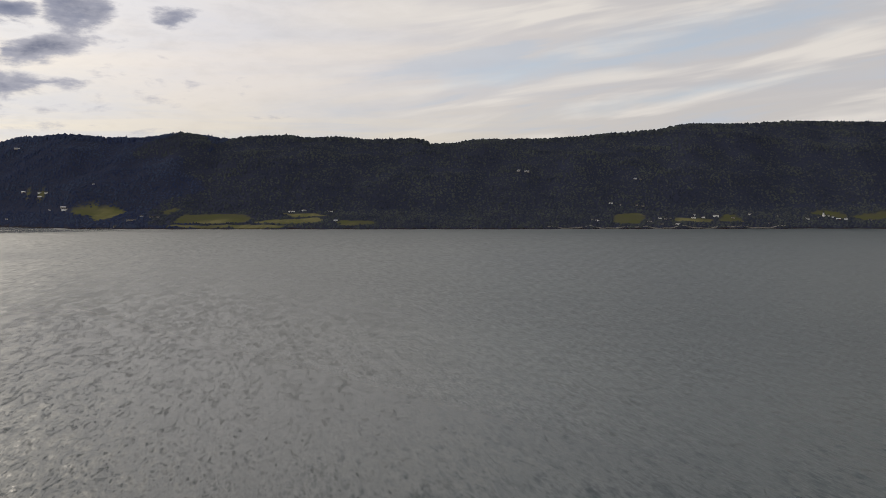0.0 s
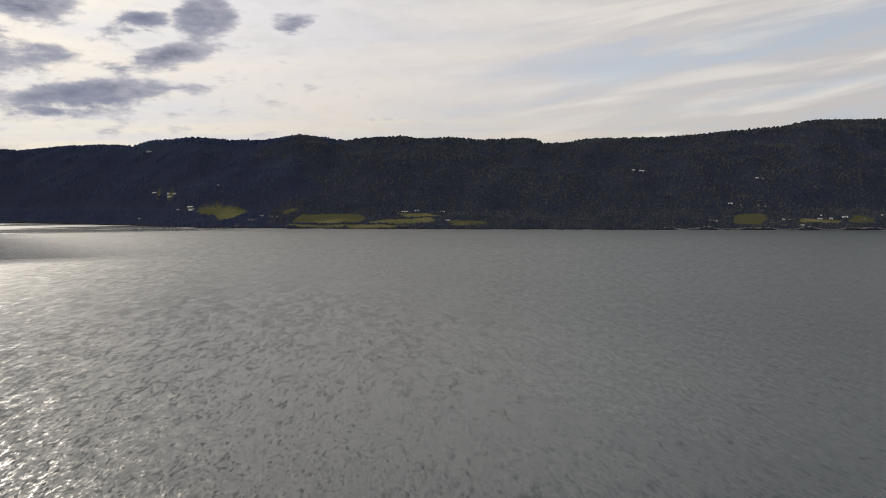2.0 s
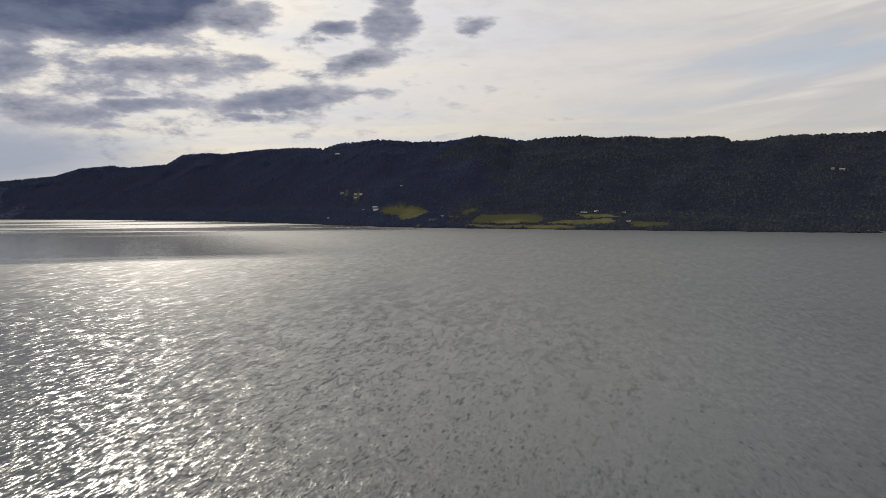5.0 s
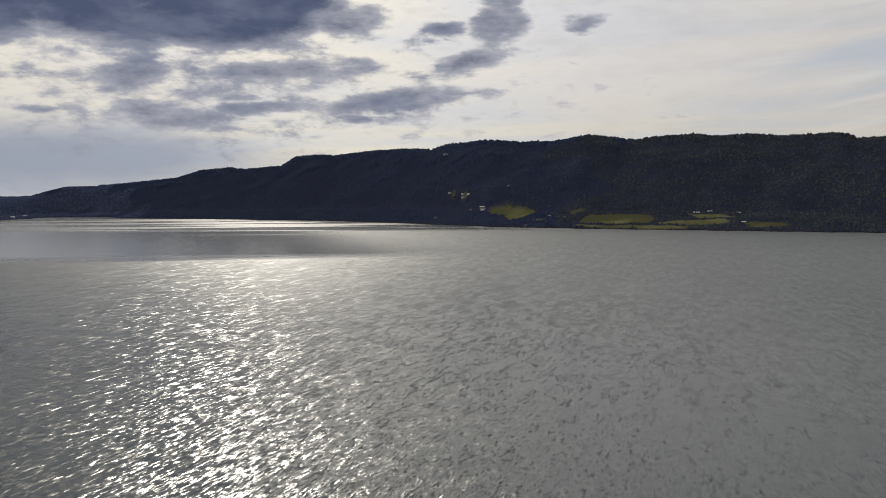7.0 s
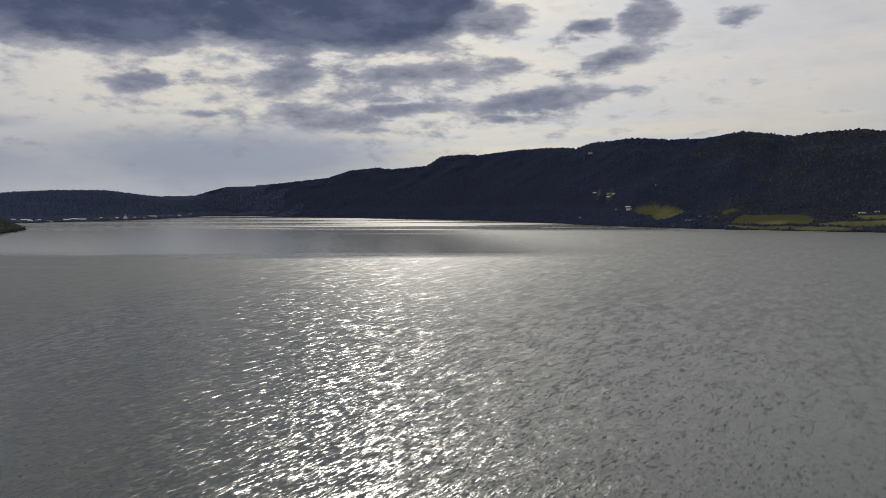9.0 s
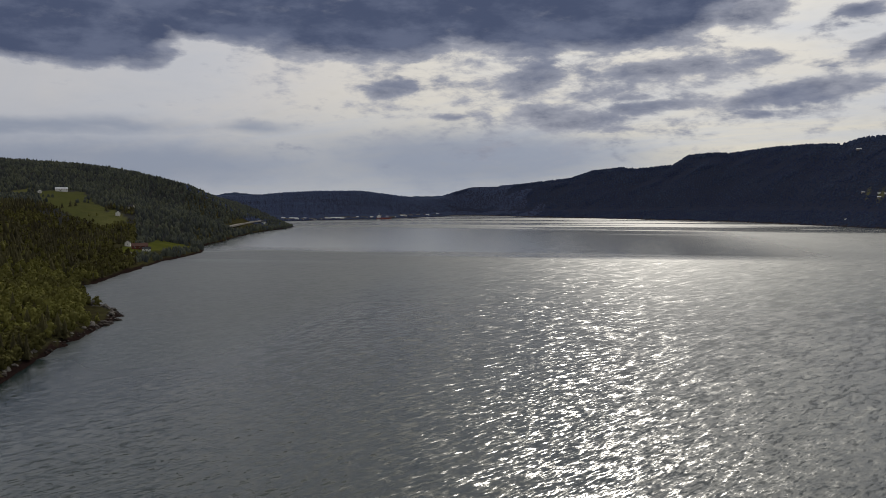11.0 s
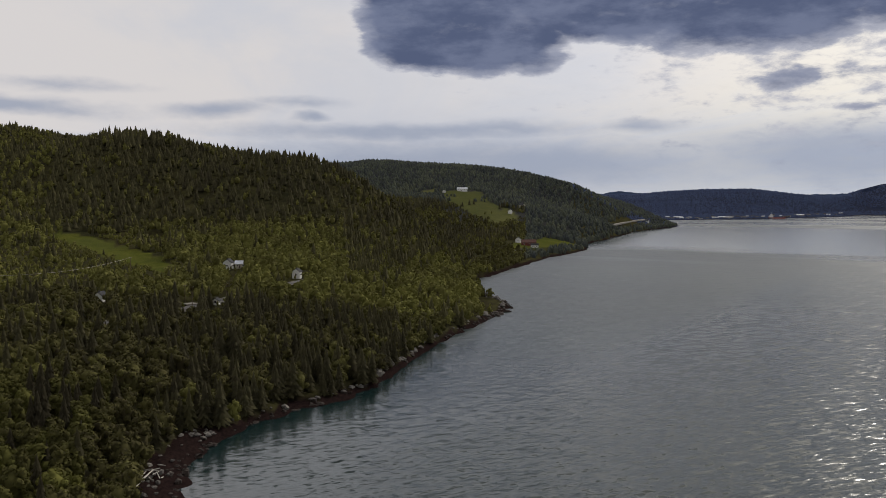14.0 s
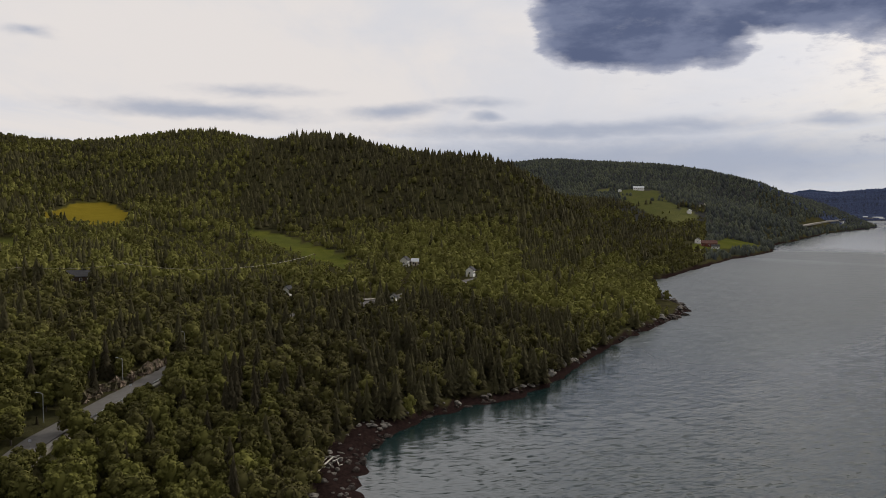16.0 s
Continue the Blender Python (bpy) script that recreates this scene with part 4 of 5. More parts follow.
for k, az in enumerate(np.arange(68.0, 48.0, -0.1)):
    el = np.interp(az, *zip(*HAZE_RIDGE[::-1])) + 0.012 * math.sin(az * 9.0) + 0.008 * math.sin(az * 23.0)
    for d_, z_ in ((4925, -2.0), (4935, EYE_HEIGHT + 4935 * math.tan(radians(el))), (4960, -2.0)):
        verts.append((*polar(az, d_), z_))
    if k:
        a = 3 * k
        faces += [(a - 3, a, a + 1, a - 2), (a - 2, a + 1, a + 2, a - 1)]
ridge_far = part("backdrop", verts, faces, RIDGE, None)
tagged(ridge_far, "distant ridge beyond the head of the fjord, coloured pale blue for haze", "backdrop", kind="structure")


# ---- the road along the near bank ----
def smooth_line(points, steps):
    pts = np.array([(*polar(a, d), z) for a, d, z in points])
    t = np.arange(len(pts))
    u = np.linspace(0, len(pts) - 1, steps)
    out = np.stack([np.interp(u, t, pts[:, k]) for k in range(3)], 1)
    for _ in range(6):
        out[1:-1] = (out[:-2] + 2 * out[1:-1] + out[2:]) / 4
    return out


road_path = smooth_line(ROAD_LINE, 160)


def ribbon(path, left, right, lift, thick):
    step = np.gradient(path[:, :2], axis=0)
    step /= np.linalg.norm(step, axis=1)[:, None]
    side = np.stack([-step[:, 1], step[:, 0]], 1)
    verts, faces = [], []
    for q, o in zip(path, side):
        for reach_, dz in ((left, lift), (right, lift), (right, lift - thick), (left, lift - thick)):
            verts.append((q[0] + o[0] * reach_, q[1] + o[1] * reach_, q[2] + dz))
    for i in range(len(path) - 1):
        a = i * 4
        faces += [(a + k, a + (k + 1) % 4, a + 4 + (k + 1) % 4, a + 4 + k) for k in range(4)]
    return verts, faces


z_road = height_at(road_path[:, 0], road_path[:, 1])[0]
road_path[:, 2] = z_road
for _ in range(10):
    road_path[1:-1, 2] = (road_path[:-2, 2] + 2 * road_path[1:-1, 2] + road_path[2:, 2]) / 4
road = part("road", *ribbon(road_path, -3.2, 3.2, 0.6, 1.6), ASPHALT, None)
tagged(road, "grey two-lane asphalt road along the wooded slope", "road", kind="structure")
verge = part("verge", *ribbon(road_path, -4.6, 4.6, 0.4, 1.8), GRAVEL, None)
tagged(verge, "pale gravel verge under the road", "verge", kind="structure")


def on_road(az):
    along_az = np.degrees(np.arctan2(-road_path[:, 0], road_path[:, 1]))
    i = int(np.argmin(np.abs(along_az - az)))
    way_ = road_path[min(i + 1, 159)] - road_path[i - 1]
    way_ = way_[:2] / np.linalg.norm(way_[:2])
    return road_path[i], way_


def street_lamp():
    root = tagged(new("street_lamp"), "tall galvanised street lamp beside the road", "street lamp", "lamps along the road")
    part("pole", *tube([(0, 0, 0), (0, 0, 4), (0, 0, 7.6)], [0.15, 0.12, 0.09], 8), STEEL, root)
    part("base", *tube([(0, 0, 0), (0, 0, 0.9)], [0.17, 0.15], 8), STEEL, root)
    part("arm", *tube([(0, 0, 7.5), (0.25, 0, 7.85), (1.3, 0, 8.0)], [0.05, 0.045, 0.04], 6), STEEL, root)
    head = part("lamp_head", *box(1.2, -0.16, 7.92, 1.95, 0.16, 8.1), STEEL, root, "flat grey lamp head")
    part("lens", *box(1.3, -0.12, 7.86, 1.85, 0.12, 7.925), PANE, head)
    return root


road_az = np.degrees(np.arctan2(-road_path[:, 0], road_path[:, 1]))
road_reach = np.hypot(road_path[:, 0], road_path[:, 1])


def beside_road(az, off):
    """A place at that azimuth, off metres beyond the middle of the road."""
    d_ = float(np.interp(az, road_az[::-1], road_reach[::-1])) + off
    h_ = float(np.interp(az, road_az[::-1], road_path[::-1, 2]))
    return (*polar(az, d_), h_)


lamp = None
for az in (118.6, 114.4, 109.8, 106.0):
    px, py, pz = beside_road(az, 11.0)
    q, way_ = on_road(az)
    m = pose(px, py, pz + 0.5, 0, 0, math.degrees(math.atan2(way_[1], way_[0])) + 90)
    if lamp is None:
        lamp = street_lamp()
        lamp.matrix_basis = m
    else:
        copy_thing(lamp, m)


def guard_rail(az0, az1):
    root = tagged(new("guard_rail"), "galvanised guard rail on the seaward edge of the road", "guard rail")
    ids_ = [i for i in range(160) if az0 < np.degrees(np.arctan2(-road_path[i, 0], road_path[i, 1])) < az1]
    path = road_path[ids_[0]:ids_[-1] + 1]
    step = np.gradient(path[:, :2], axis=0)
    step /= np.linalg.norm(step, axis=1)[:, None]
    side = np.stack([-step[:, 1], step[:, 0]], 1)
    side *= np.where((side * path[:, :2]).sum(1) < 0, 1, -1)[:, None]
    line_ = np.column_stack([path[:, :2] + side * 3.9, path[:, 2] + 1.15])
    part("rail", *ribbon(line_, -0.05, 0.05, 0.15, 0.32), STEEL, root)
    for a, b in zip(line_[:-1], line_[1:]):
        count_ = max(int(np.linalg.norm(b - a) / 4), 1)
        for k in range(count_):
            q = a + (b - a) * k / count_
            part("post", *box(q[0] - 0.06, q[1] - 0.06, q[2] - 0.95, q[0] + 0.06, q[1] + 0.06, q[2] + 0.1), STEEL, root)
    return root


guard_rail(105.5, 112.5)


def road_sign(az, off, tall):
    q, way_ = on_road(az)
    out = q[:2] / np.linalg.norm(q[:2])
    px, py = q[:2] + out * off
    root = tagged(new("road_sign"), "small round road sign on a grey post", "road sign")
    root.matrix_basis = pose(px, py, q[2] + 0.5, 0, 0, az)
    part("post", *tube([(0, 0, 0), (0, 0, tall)], [0.045, 0.045], 6), STEEL, root)
    disc = [(0.34 * math.cos(2 * math.pi * k / 14), y, tall - 0.1 + 0.34 * math.sin(2 * math.pi * k / 14)) for y in (-0.09, -0.05) for k in range(14)]
    part("sign_plate", disc, [tuple(range(14)), tuple(range(27, 13, -1))] + [(k, (k + 1) % 14, 14 + (k + 1) % 14, 14 + k) for k in range(14)], SHEET, root)


road_sign(115.2, -4.8, 2.6)
road_sign(109.4, -4.8, 2.4)


# ---- houses ----
def house(name, at, size, turn, wall_mat, roof_mat, label, category="house", windows=3, group="", chimney=True):
    """A gabled house: size is length, width, wall height and roof height."""
    long, wide, tall, rise = size
    root = tagged(new(name), label, category, group)
    root.matrix_basis = pose(at[0], at[1], at[2], 0, 0, turn)
    a, b = long / 2, wide / 2
    v = [(-a, -b, -2.5), (a, -b, -2.5), (a, b, -2.5), (-a, b, -2.5), (-a, -b, tall), (a, -b, tall), (a, b, tall), (-a, b, tall), (-a, 0, tall + rise), (a, 0, tall + rise)]
    f = [(0, 1, 5, 4), (2, 3, 7, 6), (1, 2, 6, 9, 5), (3, 0, 4, 8, 7), (3, 2, 1, 0), (4, 5, 9, 8), (6, 7, 8, 9)]
    part("wall", v, f, wall_mat, root)
    e, drop = 0.5, 0.5 * rise / b
    for sign in (-1, 1):
        low = sign * (b + e)
        rv = [(x_, y_, z_ + dz) for dz in (0.06, 0.32) for x_, y_, z_ in ((-a - e, low, tall - drop), (a + e, low, tall - drop), (a + e, 0, tall + rise), (-a - e, 0, tall + rise))]
        order = [(3, 2, 1, 0), (4, 5, 6, 7), (0, 1, 5, 4), (1, 2, 6, 5), (2, 3, 7, 6), (3, 0, 4, 7)]
        part("roof", rv, order if sign < 0 else [g[::-1] for g in order], roof_mat, root)
    if chimney:
        part("chimney", *box(a * 0.3, -0.35, tall + rise * 0.5, a * 0.3 + 0.7, 0.35, tall + rise + 0.8), SLATE, root)
    for side_ in (-1, 1):
        for k in range(windows):
            cx = -a + long * (k + 0.5) / windows
            frame_ = part("window", *box(cx - 0.65, side_ * b - 0.05, tall * 0.42, cx + 0.65, side_ * b + 0.05, tall * 0.42 + 1.35), WHITE, root)
            part("pane", *box(cx - 0.52, side_ * b - 0.08, tall * 0.42 + 0.12, cx + 0.52, side_ * b + 0.08, tall * 0.42 + 1.23), PANE, frame_)
        gable = part("window", *box(side_ * a - 0.05, -0.6, tall * 0.45, side_ * a + 0.05, 0.6, tall * 0.45 + 1.3), WHITE, root)
        part("pane", *box(side_ * a - 0.08, -0.48, tall * 0.45 + 0.12, side_ * a + 0.08, 0.48, tall * 0.45 + 1.18), PANE, gable)
    part("door", *box(-a * 0.15 - 0.5, -b - 0.07, 0.1, -a * 0.15 + 0.5, -b + 0.05, 2.15), BROWN, root)
    return root


def put_at(az, d):
    px, py = polar(az, d)
    return px, py, ground_at(px, py)


house("white_house", put_at(87.2, 560), (5.6, 5.0, 4.4, 1.9), -18, WHITE, SLATE, "white wooden house with a dark roof among birches", windows=3)
house("white_house", put_at(91.6, 603), (7.0, 5.6, 5.0, 2.2), -14, WHITE, SLATE, "white two-storey wooden house beside a pale-roofed barn", windows=3)
house("barn", put_at(90.8, 606), (7.5, 5.0, 3.2, 1.8), 80, CREAM, SHEET, "low barn with a pale sheet roof by the white house", "barn", 2, "", False)
house("cottage", put_at(99.4, 448), (5.0, 4.2, 3.4, 1.5), -20, WHITE, SLATE, "small white cottage half hidden by trees", windows=2)
house("brown_house", put_at(112.2, 463), (15.0, 9.0, 3.6, 2.6), 100, BROWN, SLATE, "low dark house with a grey roof in the wood", windows=4)
house("shed", put_at(92.4, 452), (3.6, 3.0, 2.4, 1.1), -15, WHITE, SLATE, "small white shed beside the road", "shed", 1, "", False)
house("white_house", put_at(72.45, 1175), (10.0, 7.0, 4.6, 2.6), -22, WHITE, SLATE, "white farmhouse above the cove", windows=3)
house("red_barn", put_at(71.75, 1150), (19.0, 9.0, 4.2, 3.4), 78, RED, TILE, "red barn with a red tiled roof above the cove", "barn", 3, "", False)
house("white_shed", put_at(71.35, 1130), (10.0, 6.0, 3.4, 2.0), 70, WHITE, SLATE, "white outbuilding beside the red barn", "shed", 2, "", False)
house("farm_barn", spot(76.2, 0.60, 1500), (21.0, 9.0, 4.2, 3.0), 80, WHITE, SHEET, "long white barn above the hillside fields", "barn", 5, "", False)
house("farmhouse", spot(77.4, 0.45, 1500), (9.0, 7.0, 4.2, 2.6), -15, WHITE, SLATE, "white farmhouse beside the hillside fields", windows=2)
house("farmhouse", spot(73.0, -0.9, 1350), (11.0, 7.0, 4.0, 2.6), -20, WHITE, SHEET, "white house at the edge of the hillside field", windows=3)
house("farmhouse", spot(72.2, -0.55, 1350), (9.0, 8.0, 6.0, 3.0), 40, CREAM, SLATE, "tall pale house at the edge of the hillside field", windows=2)
house("boathouse", spot(64.1, -1.45, 1800), (12.0, 7.0, 4.0, 2.5), 50, WHITE, SLATE, "white boathouse on the low point", windows=2)

far_rng = random.Random(5)
# azimuth, height angle, length, colour
FAR_HOUSES = [
    (10.03, -0.72, 18.0, "white"), (9.22, -0.61, 12.0, "white"), (7.48, -0.69, 12.0, "white"), (26.37, 3.14, 16.5, "pale"), (26.07, 0.53, 13.5, "pale"),
    (25.21, 0.52, 9.0, "white"), (24.84, 0.52, 9.0, "white"), (25.22, 0.25, 10.5, "pale"), (24.68, -0.54, 6.0, "white"), (23.86, -0.39, 21.0, "pale"),
    (23.76, -0.53, 24.0, "white"), (22.16, 1.05, 6.0, "white"), (20.03, -1.20, 24.0, "cream"), (19.42, -0.96, 9.0, "white"), (18.82, -0.99, 10.5, "cream"),
    (18.41, -1.00, 10.5, "cream"), (27.02, -1.07, 6.0, "white"), (14.09, -1.40, 6.0, "cream"), (7.15, -1.31, 10.5, "pale"), (21.00, -1.58, 7.5, "cream"),
    (-5.04, 2.01, 9.0, "pale"), (-5.57, 1.96, 15.0, "pale"), (-12.63, 1.44, 9.0, "pale"), (-12.98, 1.42, 6.0, "cream"), (-11.09, -0.14, 12.0, "white"),
    (-11.71, -0.25, 4.5, "cream"), (-12.75, -0.27, 6.0, "cream"), (-13.15, -0.32, 7.5, "cream"), (-10.22, -1.28, 10.5, "white"), (-9.89, -1.22, 6.0, "cream"),
    (-14.23, -1.13, 7.5, "white"), (-14.73, -1.16, 18.0, "cream"), (-16.34, -0.88, 7.5, "white"), (-16.31, -1.08, 10.5, "white"), (-16.93, -1.06, 9.0, "white"),
    (-17.69, -0.98, 15.0, "white"), (-18.72, -1.07, 10.5, "cream"), (-19.76, -0.85, 9.0, "white"), (-15.37, -1.49, 12.0, "white"), (-13.59, -1.33, 12.0, "cream"),
    (-14.31, -1.49, 12.0, "cream"), (-23.04, -1.04, 7.5, "cream"), (-23.11, -1.11, 7.5, "white"), (-23.68, -1.00, 6.0, "cream"), (-24.25, -0.92, 4.5, "white"),
    (-24.50, -0.99, 4.5, "white"), (-24.81, -1.13, 10.5, "red"), (-25.22, -1.09, 7.5, "white"), (-26.54, -1.14, 9.0, "cream"), (-21.32, -0.94, 6.0, "cream"),
    (-20.90, -1.41, 6.0, "cream"),
]
LOOKS = {"white": (WHITE, SLATE), "pale": (DULL, SHEET), "cream": (DULL, SLATE), "red": (RED, SHEET)}
for az, el, long, tone in FAR_HOUSES:
    walls, roofs = LOOKS[tone]
    big = long > 13
    label = {"pale": "low cream building with a pale sheet roof on the far bank", "cream": "dull grey-beige wooden house near the far shore",
             "white": "white wooden building with a dark roof on the far bank", "red": "red wooden house with a pale roof on the far bank"}[tone]
    house("farm_building" if big else "house", spot(az, el, 2000), (long, 6.0 if not big else 8.0, (3.4 if not big else 4.6) if tone == "white" else 2.6, 2.0 if tone == "white" else 1.5), az + far_rng.uniform(-12, 12), walls, roofs,
          label, "barn" if big else "house", 2, "buildings on the far bank", False)
for k in range(34):
    az = 52.6 + k * 0.31 + far_rng.uniform(-0.12, 0.12)
    shore_d = float(far_lines(np.array([az]))[0][0])
    px, py = polar(az, shore_d + far_rng.uniform(25, 120))
    long = far_rng.choice([9, 10, 12, 14, 24, 30])
    house("warehouse" if long > 18 else "house", (px, py, ground_at(px, py)), (long, 12.0 if long > 18 else 7.5, far_rng.uniform(2.6, 4.2), 1.8), az + far_rng.uniform(-12, 12),
          far_rng.choice([WHITE, DULL, DULL, BROWN, CREAM]), far_rng.choice([SLATE, SLATE, SHEET]), "building of the small town at the head of the fjord",
          "warehouse" if long > 18 else "house", 2, "buildings of the town", False)
pier_xy = polar(56.2, 3420)
ship = tagged(new("ship"), "small red-hulled ship moored at the town quay", "ship")
ship.matrix_basis = pose(pier_xy[0], pier_xy[1], 0, 0, 0, 56)
part("hull", [(-26, -5, -1), (22, -5, -1), (30, 0, -1), (22, 5, -1), (-26, 5, -1), (-27, -6, 5), (24, -6, 5), (34, 0, 6.5), (24, 6, 5), (-27, 6, 5)],
     [(4, 3, 2, 1, 0), (5, 6, 7, 8, 9), (0, 1, 6, 5), (1, 2, 7, 6), (2, 3, 8, 7), (3, 4, 9, 8), (4, 0, 5, 9)], HULL, ship)
part("deckhouse", *together(box(-24, -4.5, 5, -10, 4.5, 12), box(-21, -3.5, 12, -13, 3.5, 16)), WHITE, ship)
part("mast", *tube([(-16, 0, 16), (-16, 0, 24)], [0.5, 0.3], 6), WHITE, ship)

church_at = spot(-23.99, -0.93, 2000)
church = house("church", church_at, (13.0, 8.0, 5.0, 4.5), 60, WHITE, SLATE, "small white wooden church with a pointed tower on the far bank", "church", 3, "", False)
part("tower", *box(-9.4, -2.0, -1.0, -5.6, 2.0, 11.0), WHITE, church)
part("spire", [(-9.8, -2.4, 11.0), (-5.2, -2.4, 11.0), (-5.2, 2.4, 11.0), (-9.8, 2.4, 11.0), (-7.5, 0.0, 20.0)], [(3, 2, 1, 0), (0, 1, 4), (1, 2, 4), (2, 3, 4), (3, 0, 4)], SLATE, church)

# second road on the low point, seen as a pale strip
strip = np.array([(x_, y_, ground_at(x_, y_)) for x_, y_ in POINT_ROAD])
point_road = part("road", *ribbon(strip, -5.0, 5.0, 2.2, 3.0), GRAVEL, None)
tagged(point_road, "pale road cutting round the low wooded point", "road", kind="structure")
far_strip = []
for az in np.arange(-7.0, -22.0, -0.4):
    d_ = float(far_lines(np.array([az]))[0][0]) + 14 + 5 * math.sin(az * 3.1)
    far_strip.append((*polar(az, d_), max(ground_at(*polar(az, d_)), 0.6)))
far_road = part("road", *ribbon(np.array(far_strip), -3.0, 3.0, 1.2, 2.6), GRAVEL, None)
tagged(far_road, "pale gravel road along the far shore", "road", kind="structure")
drive = np.array([put_at(94.4, 449), put_at(94.1, 450), put_at(93.7, 452)])
yard = part("pavement", *ribbon(drive, -3.0, 3.0, 0.9, 1.4), GRAVEL, None)
tagged(yard, "pale gravel yard beside the road", "yard", kind="structure")


# ---- poles and wires ----
def utility_pole(at, tall, turn):
    root = tagged(new("utility_pole"), "brown wooden utility pole with a crossarm", "utility pole", "poles of the power line")
    root.matrix_basis = pose(at[0], at[1], at[2], 0, 0, turn)
    part("pole", *tube([(0, 0, -0.6), (0, 0, tall * 0.5), (0, 0, tall)], [0.16, 0.14, 0.11], 8), POLE, root)
    part("crossarm", *box(-0.9, -0.07, tall - 0.55, 0.9, 0.07, tall - 0.4), POLE, root)
    for k in (-0.75, 0.0, 0.75):
        part("insulator", *tube([(k, 0, tall - 0.4), (k, 0, tall - 0.15)], [0.06, 0.04], 6), WHITE, root)
    return Vector((at[0], at[1], at[2] + tall - 0.2))


def wire(a, b, sag):
    pts = [a.lerp(b, k / 10) - Vector((0, 0, sag * 4 * (k / 10) * (1 - k / 10))) for k in range(11)]
    ob = part("power_line", *tube(pts, [0.06] * 11, 4), WIRE, None)
    tagged(ob, "thin sagging power line between wooden poles", "power line")


tops = [utility_pole(put_at(a, d), h, a) for a, d, h in ((121.0, 430, 10), (115.5, 440, 10.5), (109.5, 450, 10.5), (103.0, 470, 11), (97.6, 560, 11))]
for a, b in zip(tops[:-1], tops[1:]):
    wire(a, b, 1.6)
for a, d, h in ((94.35, 452, 10.0), (93.9, 447, 10.0), (91.75, 470, 9.0)):
    utility_pole(put_at(a, d), h, a)


# ---- shore rocks and driftwood ----
PALE = plain("pale_rock", (0.25, 0.23, 0.20), 0.9, 0.2, 0.0, 0.9, 0.45)


def boulder_mesh(seed, mat=None):
    r_ = np.random.default_rng(seed)
    v, f = ball((0, 0, 0.12), (0.62, 0.5, 0.42), r_, 4, 7)
    v = v + r_.normal(0, 0.05, v.shape)
    me = bpy.data.meshes.new("shore_rock")
    me.from_pydata([tuple(q) for q in v], [], [tuple(int(i) for i in g) for g in f])
    me.materials.append(mat or STONE)
    me.update()
    return me


BOULDERS = [boulder_mesh(100 + i) for i in range(8)]
SLABS = [boulder_mesh(120 + i, PALE) for i in range(5)]
shore_pts = outline(NEAR_SHORE)[12:33]
rock_rng = random.Random(11)


def rocks(count_, low, high, near_line, far_line, label, segments, shapes=BOULDERS):
    for _ in range(count_):
        k = rock_rng.choice(segments)
        a, b = Vector(shore_pts[k]), Vector(shore_pts[k + 1])
        q = a.lerp(b, rock_rng.random())
        out = Vector((b - a).yx)
        out.x = -out.x
        out.normalize()
        if not inside(NEAR_POLY, np.array([q.x + out.x * 3]), np.array([q.y + out.y * 3]))[0]:
            out = -out
        q = q + out * rock_rng.uniform(near_line, far_line)
        size = low + (high - low) * rock_rng.random() ** 2.2
        ob = new("shore_rock", rock_rng.choice(shapes))
        ob.matrix_basis = pose(q.x, q.y, ground_at(q.x, q.y) - 0.1 * size, rock_rng.uniform(-15, 15), rock_rng.uniform(-15, 15), rock_rng.uniform(0, 360)) @ Matrix.Diagonal(
            (size * rock_rng.uniform(0.8, 1.5), size, size * rock_rng.uniform(0.6, 1.1), 1))
        tagged(ob, label, "rock", "rocks along the shore")


rocks(150, 1.0, 2.8, 0.5, 5.0, "weathered grey boulder on the dark tidal shore", list(range(4, 19)))
rocks(18, 1.5, 3.4, 3.0, 6.0, "pale rock slab above the tide line", [6, 7, 8, 9, 10, 10, 11, 11, 12, 12, 13, 14, 15], SLABS)
rocks(34, 1.8, 4.2, 2.0, 6.0, "pale rock outcrop between the wood and the tide line", [9, 10, 10, 10, 11], SLABS)
rocks(22, 1.0, 2.4, 8.0, 12.0, "pale stone at the top of the dark beach", [15, 16, 17, 18], SLABS)
rocks(70, 1.5, 5.5, -2.0, 7.0, "dark low rock on the bare tip of the headland", [4, 5, 6])
rocks(70, 0.8, 2.0, 1.0, 9.0, "small boulder on the seaweed-dark beach", [14, 15, 16, 17, 18])

q0, q1 = Vector(spot(97.6, -17.9, 120)), Vector(spot(96.5, -17.0, 120))
log = part("driftwood_log", *tube([q0 + Vector((0, 0, 0.5)), q0.lerp(q1, 0.5) + Vector((0, 0, 0.6)), q1 + Vector((0, 0, 0.5))], [0.28, 0.24, 0.16], 8), BLEACHED, None)
tagged(log, "long bleached driftwood log on the beach", "driftwood")
for k in range(9):
    q = Vector(spot(96.4 + rock_rng.uniform(-0.5, 0.7), -17.1 + rock_rng.uniform(-0.4, 0.4), 120)) + Vector((0, 0, 0.4))
    way_ = Vector((rock_rng.uniform(-1, 1), rock_rng.uniform(-1, 1), rock_rng.uniform(-0.1, 0.15))).normalized() * rock_rng.uniform(1.0, 2.2)
    stick = part("driftwood", *tube([q - way_, q, q + way_], [0.12, 0.14, 0.07], 6), BLEACHED, None)
    tagged(stick, "short bleached driftwood piece on the beach", "driftwood", "driftwood on the beach")

# rock cutting on the hill side of the road
CUT, n, s = material("cut_rock", 0.9, 0.2)
p = place_of(n)
tone = n.mix(n.step(n.noise(p, 1.1, 7.0, 0.7), 0.36, 0.66), (0.045, 0.032, 0.024), (0.26, 0.20, 0.15))
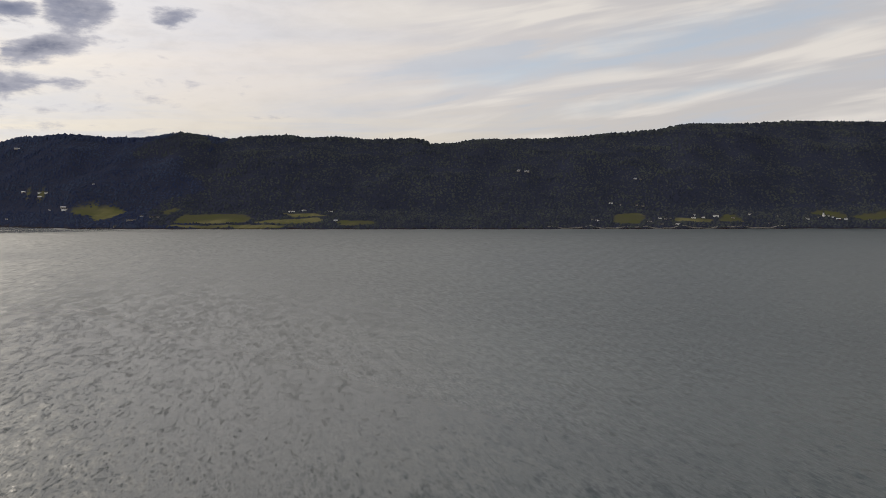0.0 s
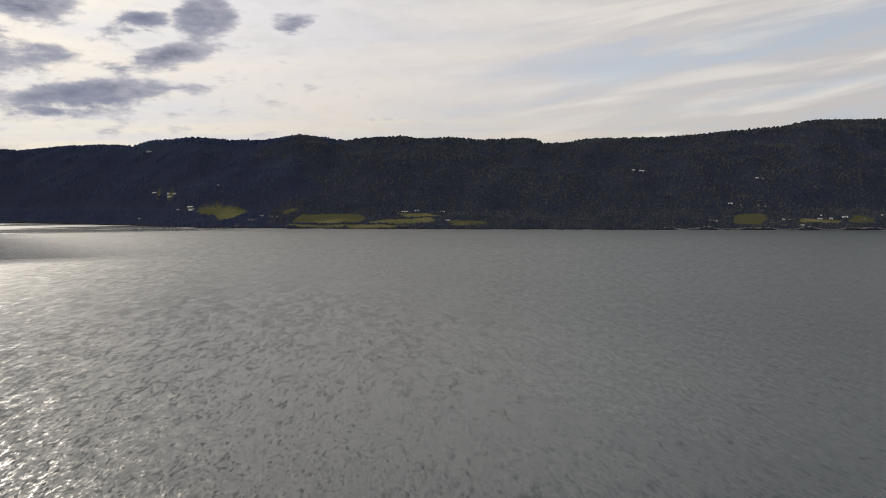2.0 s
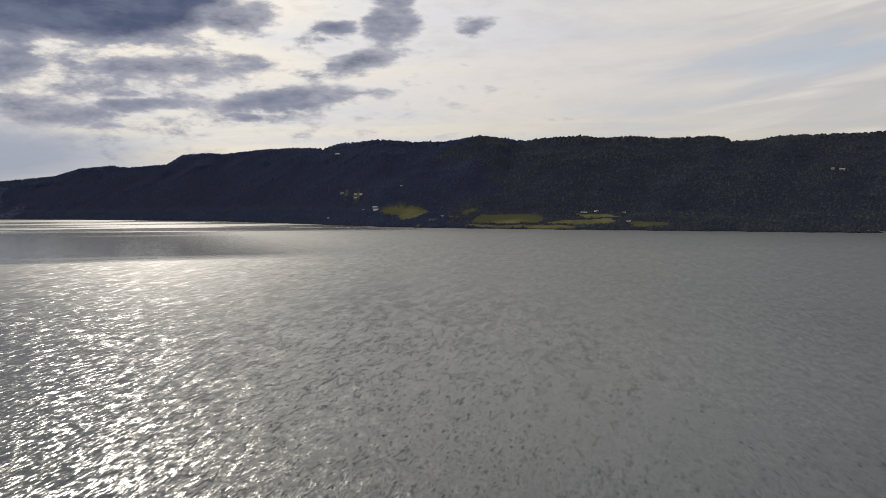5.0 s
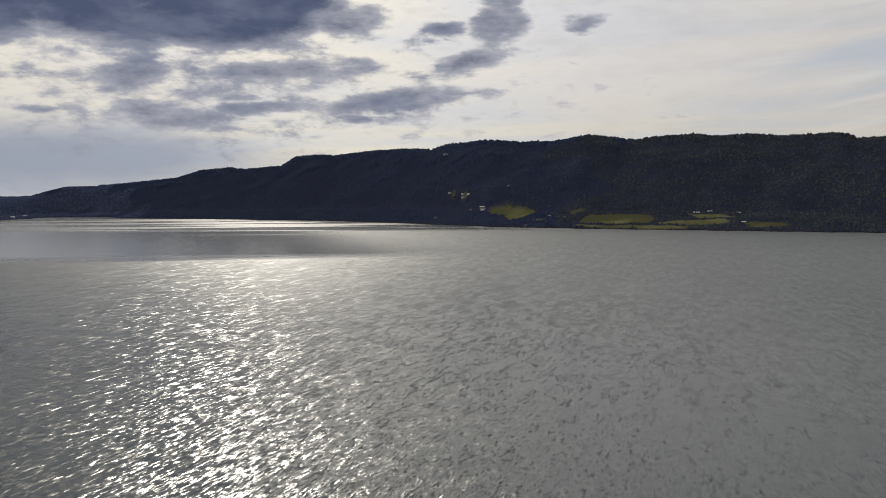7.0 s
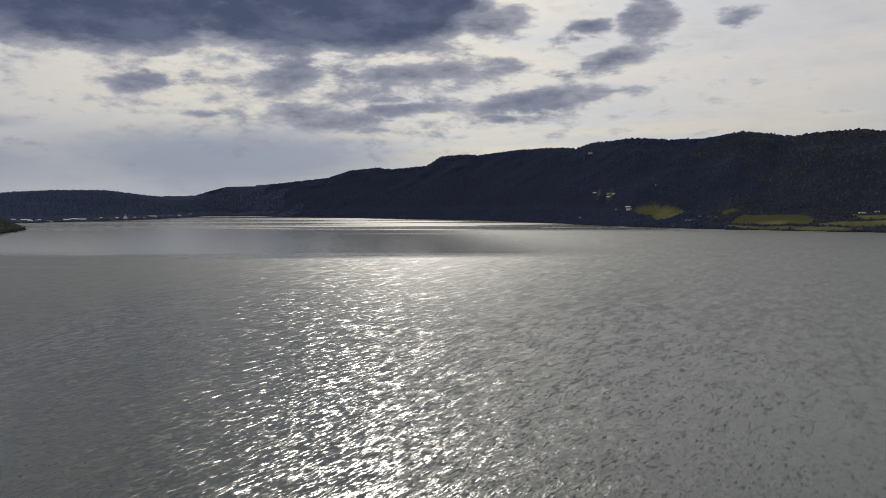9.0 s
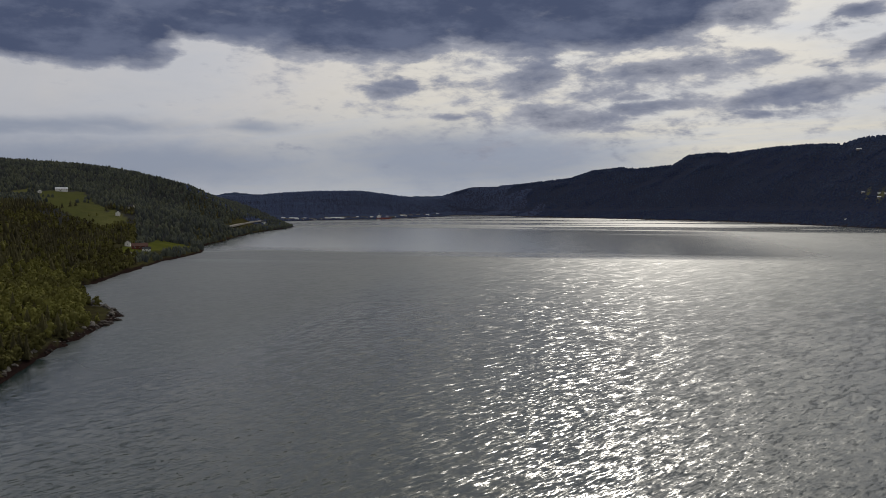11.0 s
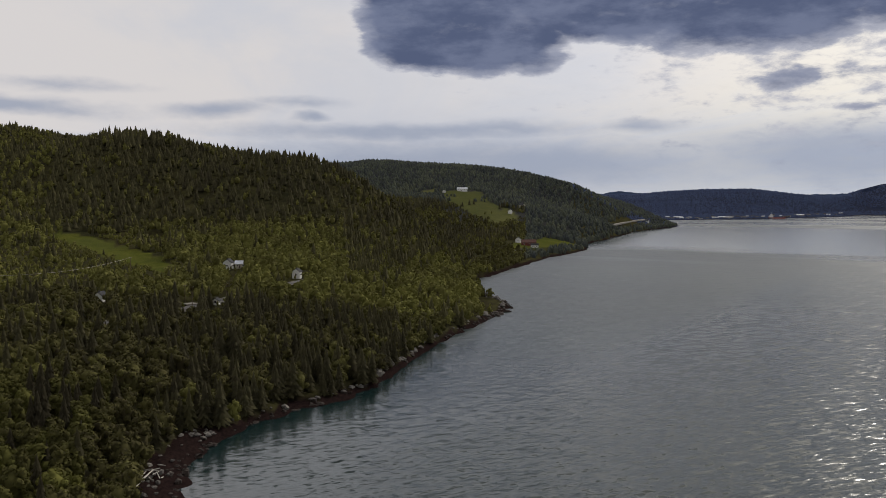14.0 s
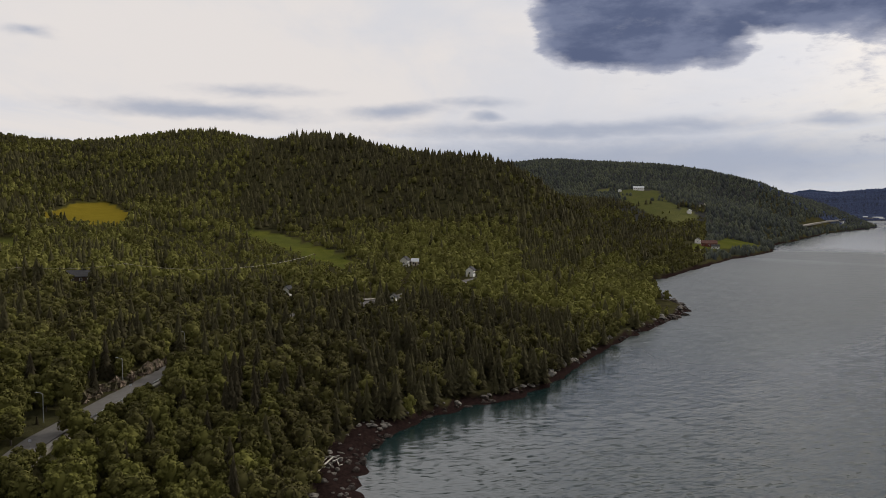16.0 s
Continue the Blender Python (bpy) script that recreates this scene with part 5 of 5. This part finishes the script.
n.put(s.inputs["Base Color"], n.mix(n.math("MULTIPLY", n.step(n.noise(p, 0.35, 4.0), 0.45, 0.6), 0.8), tone, (0.05, 0.048, 0.02)))
bump(n, s, n.noise(p, 2.0, 8.0, 0.7), 0.8, 0.3)


def crag_mesh(seed):
    """A blasted rock face: a block with broken, stepped facets."""
    r_ = np.random.default_rng(seed)
    v, f = ball((0, 0, 0.3), (0.8, 0.45, 0.8), r_, 5, 6)
    v = np.round(v * 3.2 + r_.normal(0, 0.25, v.shape)) / 3.2 + r_.normal(0, 0.04, v.shape)
    me = bpy.data.meshes.new("cut_rock")
    me.from_pydata([tuple(q) for q in v], [], [tuple(int(i) for i in g) for g in f])
    me.materials.append(CUT)
    me.update()
    return me


CRAGS = [crag_mesh(140 + i) for i in range(6)]
for k in range(46):
    az = 106.5 + 6.0 * k / 46 + rock_rng.uniform(-0.1, 0.1)
    q, way_ = on_road(az)
    px, py, _ = beside_road(az, rock_rng.uniform(8.5, 13.0))
    size = rock_rng.uniform(1.0, 2.6)
    ob = new("cut_rock", rock_rng.choice(CRAGS))
    ob.matrix_basis = pose(px, py, max(ground_at(px, py), q[2]) + 0.05 * size, rock_rng.uniform(-15, 15), rock_rng.uniform(-15, 15), rock_rng.uniform(0, 360)) @ Matrix.Diagonal(
        (size, size * 0.8, size * rock_rng.uniform(0.7, 1.1), 1))
    tagged(ob, "brown blasted rock in the cutting above the road", "rock", "rocks of the road cutting")


# ---- the nearest trees, one by one ----
def trunk_mesh(seed, tall, limbs):
    r_ = random.Random(seed)
    solids = [tube([(0, 0, -0.06), (r_.uniform(-0.01, 0.01), 0.01, 0.3), (r_.uniform(-0.02, 0.02), 0, 0.6), (0, 0, tall)], [0.022, 0.017, 0.011, 0.003], 6)]
    for k in range(limbs):
        a, h = 2.4 * k, 0.25 + 0.5 * k / limbs
        solids.append(tube([(0, 0, h), (math.cos(a) * 0.1, math.sin(a) * 0.1, h + 0.07), (math.cos(a) * 0.2, math.sin(a) * 0.2, h + 0.16)], [0.009, 0.006, 0.002], 4))
    v, f = together(*solids)
    me = bpy.data.meshes.new("trunk")
    me.from_pydata([tuple(q) for q in v], [], f)
    me.materials.append(BARK)
    me.update()
    return me


def crown_mesh(v, f, mat):
    return fast_mesh("crown", v, f, [mat])


BIRCH_KITS = [(trunk_mesh(200 + i, 0.9, 7), crown_mesh(*birch(210 + i, 15, 56, 0.030), BIRCH_NEAR)) for i in range(5)]
SPRUCE_KITS = [(trunk_mesh(220 + i, 0.97, 0), crown_mesh(*spruce(230 + i, 10, 7, 0.19, 260), SPRUCE_NEAR)) for i in range(3)]
tree_rng = random.Random(21)
caps = headroom(np.array([t[0] for t in close_trees]), np.array([t[1] for t in close_trees]))
for (tx, ty, tz), cap in zip(close_trees, caps):
    conifer = tree_rng.random() < (0.5 if math.degrees(math.atan2(-tx, ty)) < 103.5 else 0.08)
    kit = tree_rng.choice(SPRUCE_KITS if conifer else BIRCH_KITS)
    size = min(tree_rng.uniform(0.75, 1.2) * (12.5 if conifer else 9.5), cap * tree_rng.uniform(0.75, 1.0))
    root = new("spruce_tree" if conifer else "birch_tree")
    tagged(root, "dark narrow spruce on the slope by the road" if conifer else
           ("young bushy green birch below the road" if size < 6 else "full-leaved green birch on the slope by the shore"), "tree", "trees on the near slope")
    wide = size * tree_rng.uniform(0.9, 1.25)
    root.matrix_basis = pose(tx, ty, tz - 0.3, 0, 0, tree_rng.uniform(0, 360)) @ Matrix.Diagonal((wide, wide, size, 1))
    shared("trunk", kit[0], root)
    shared("crown", kit[1], root)
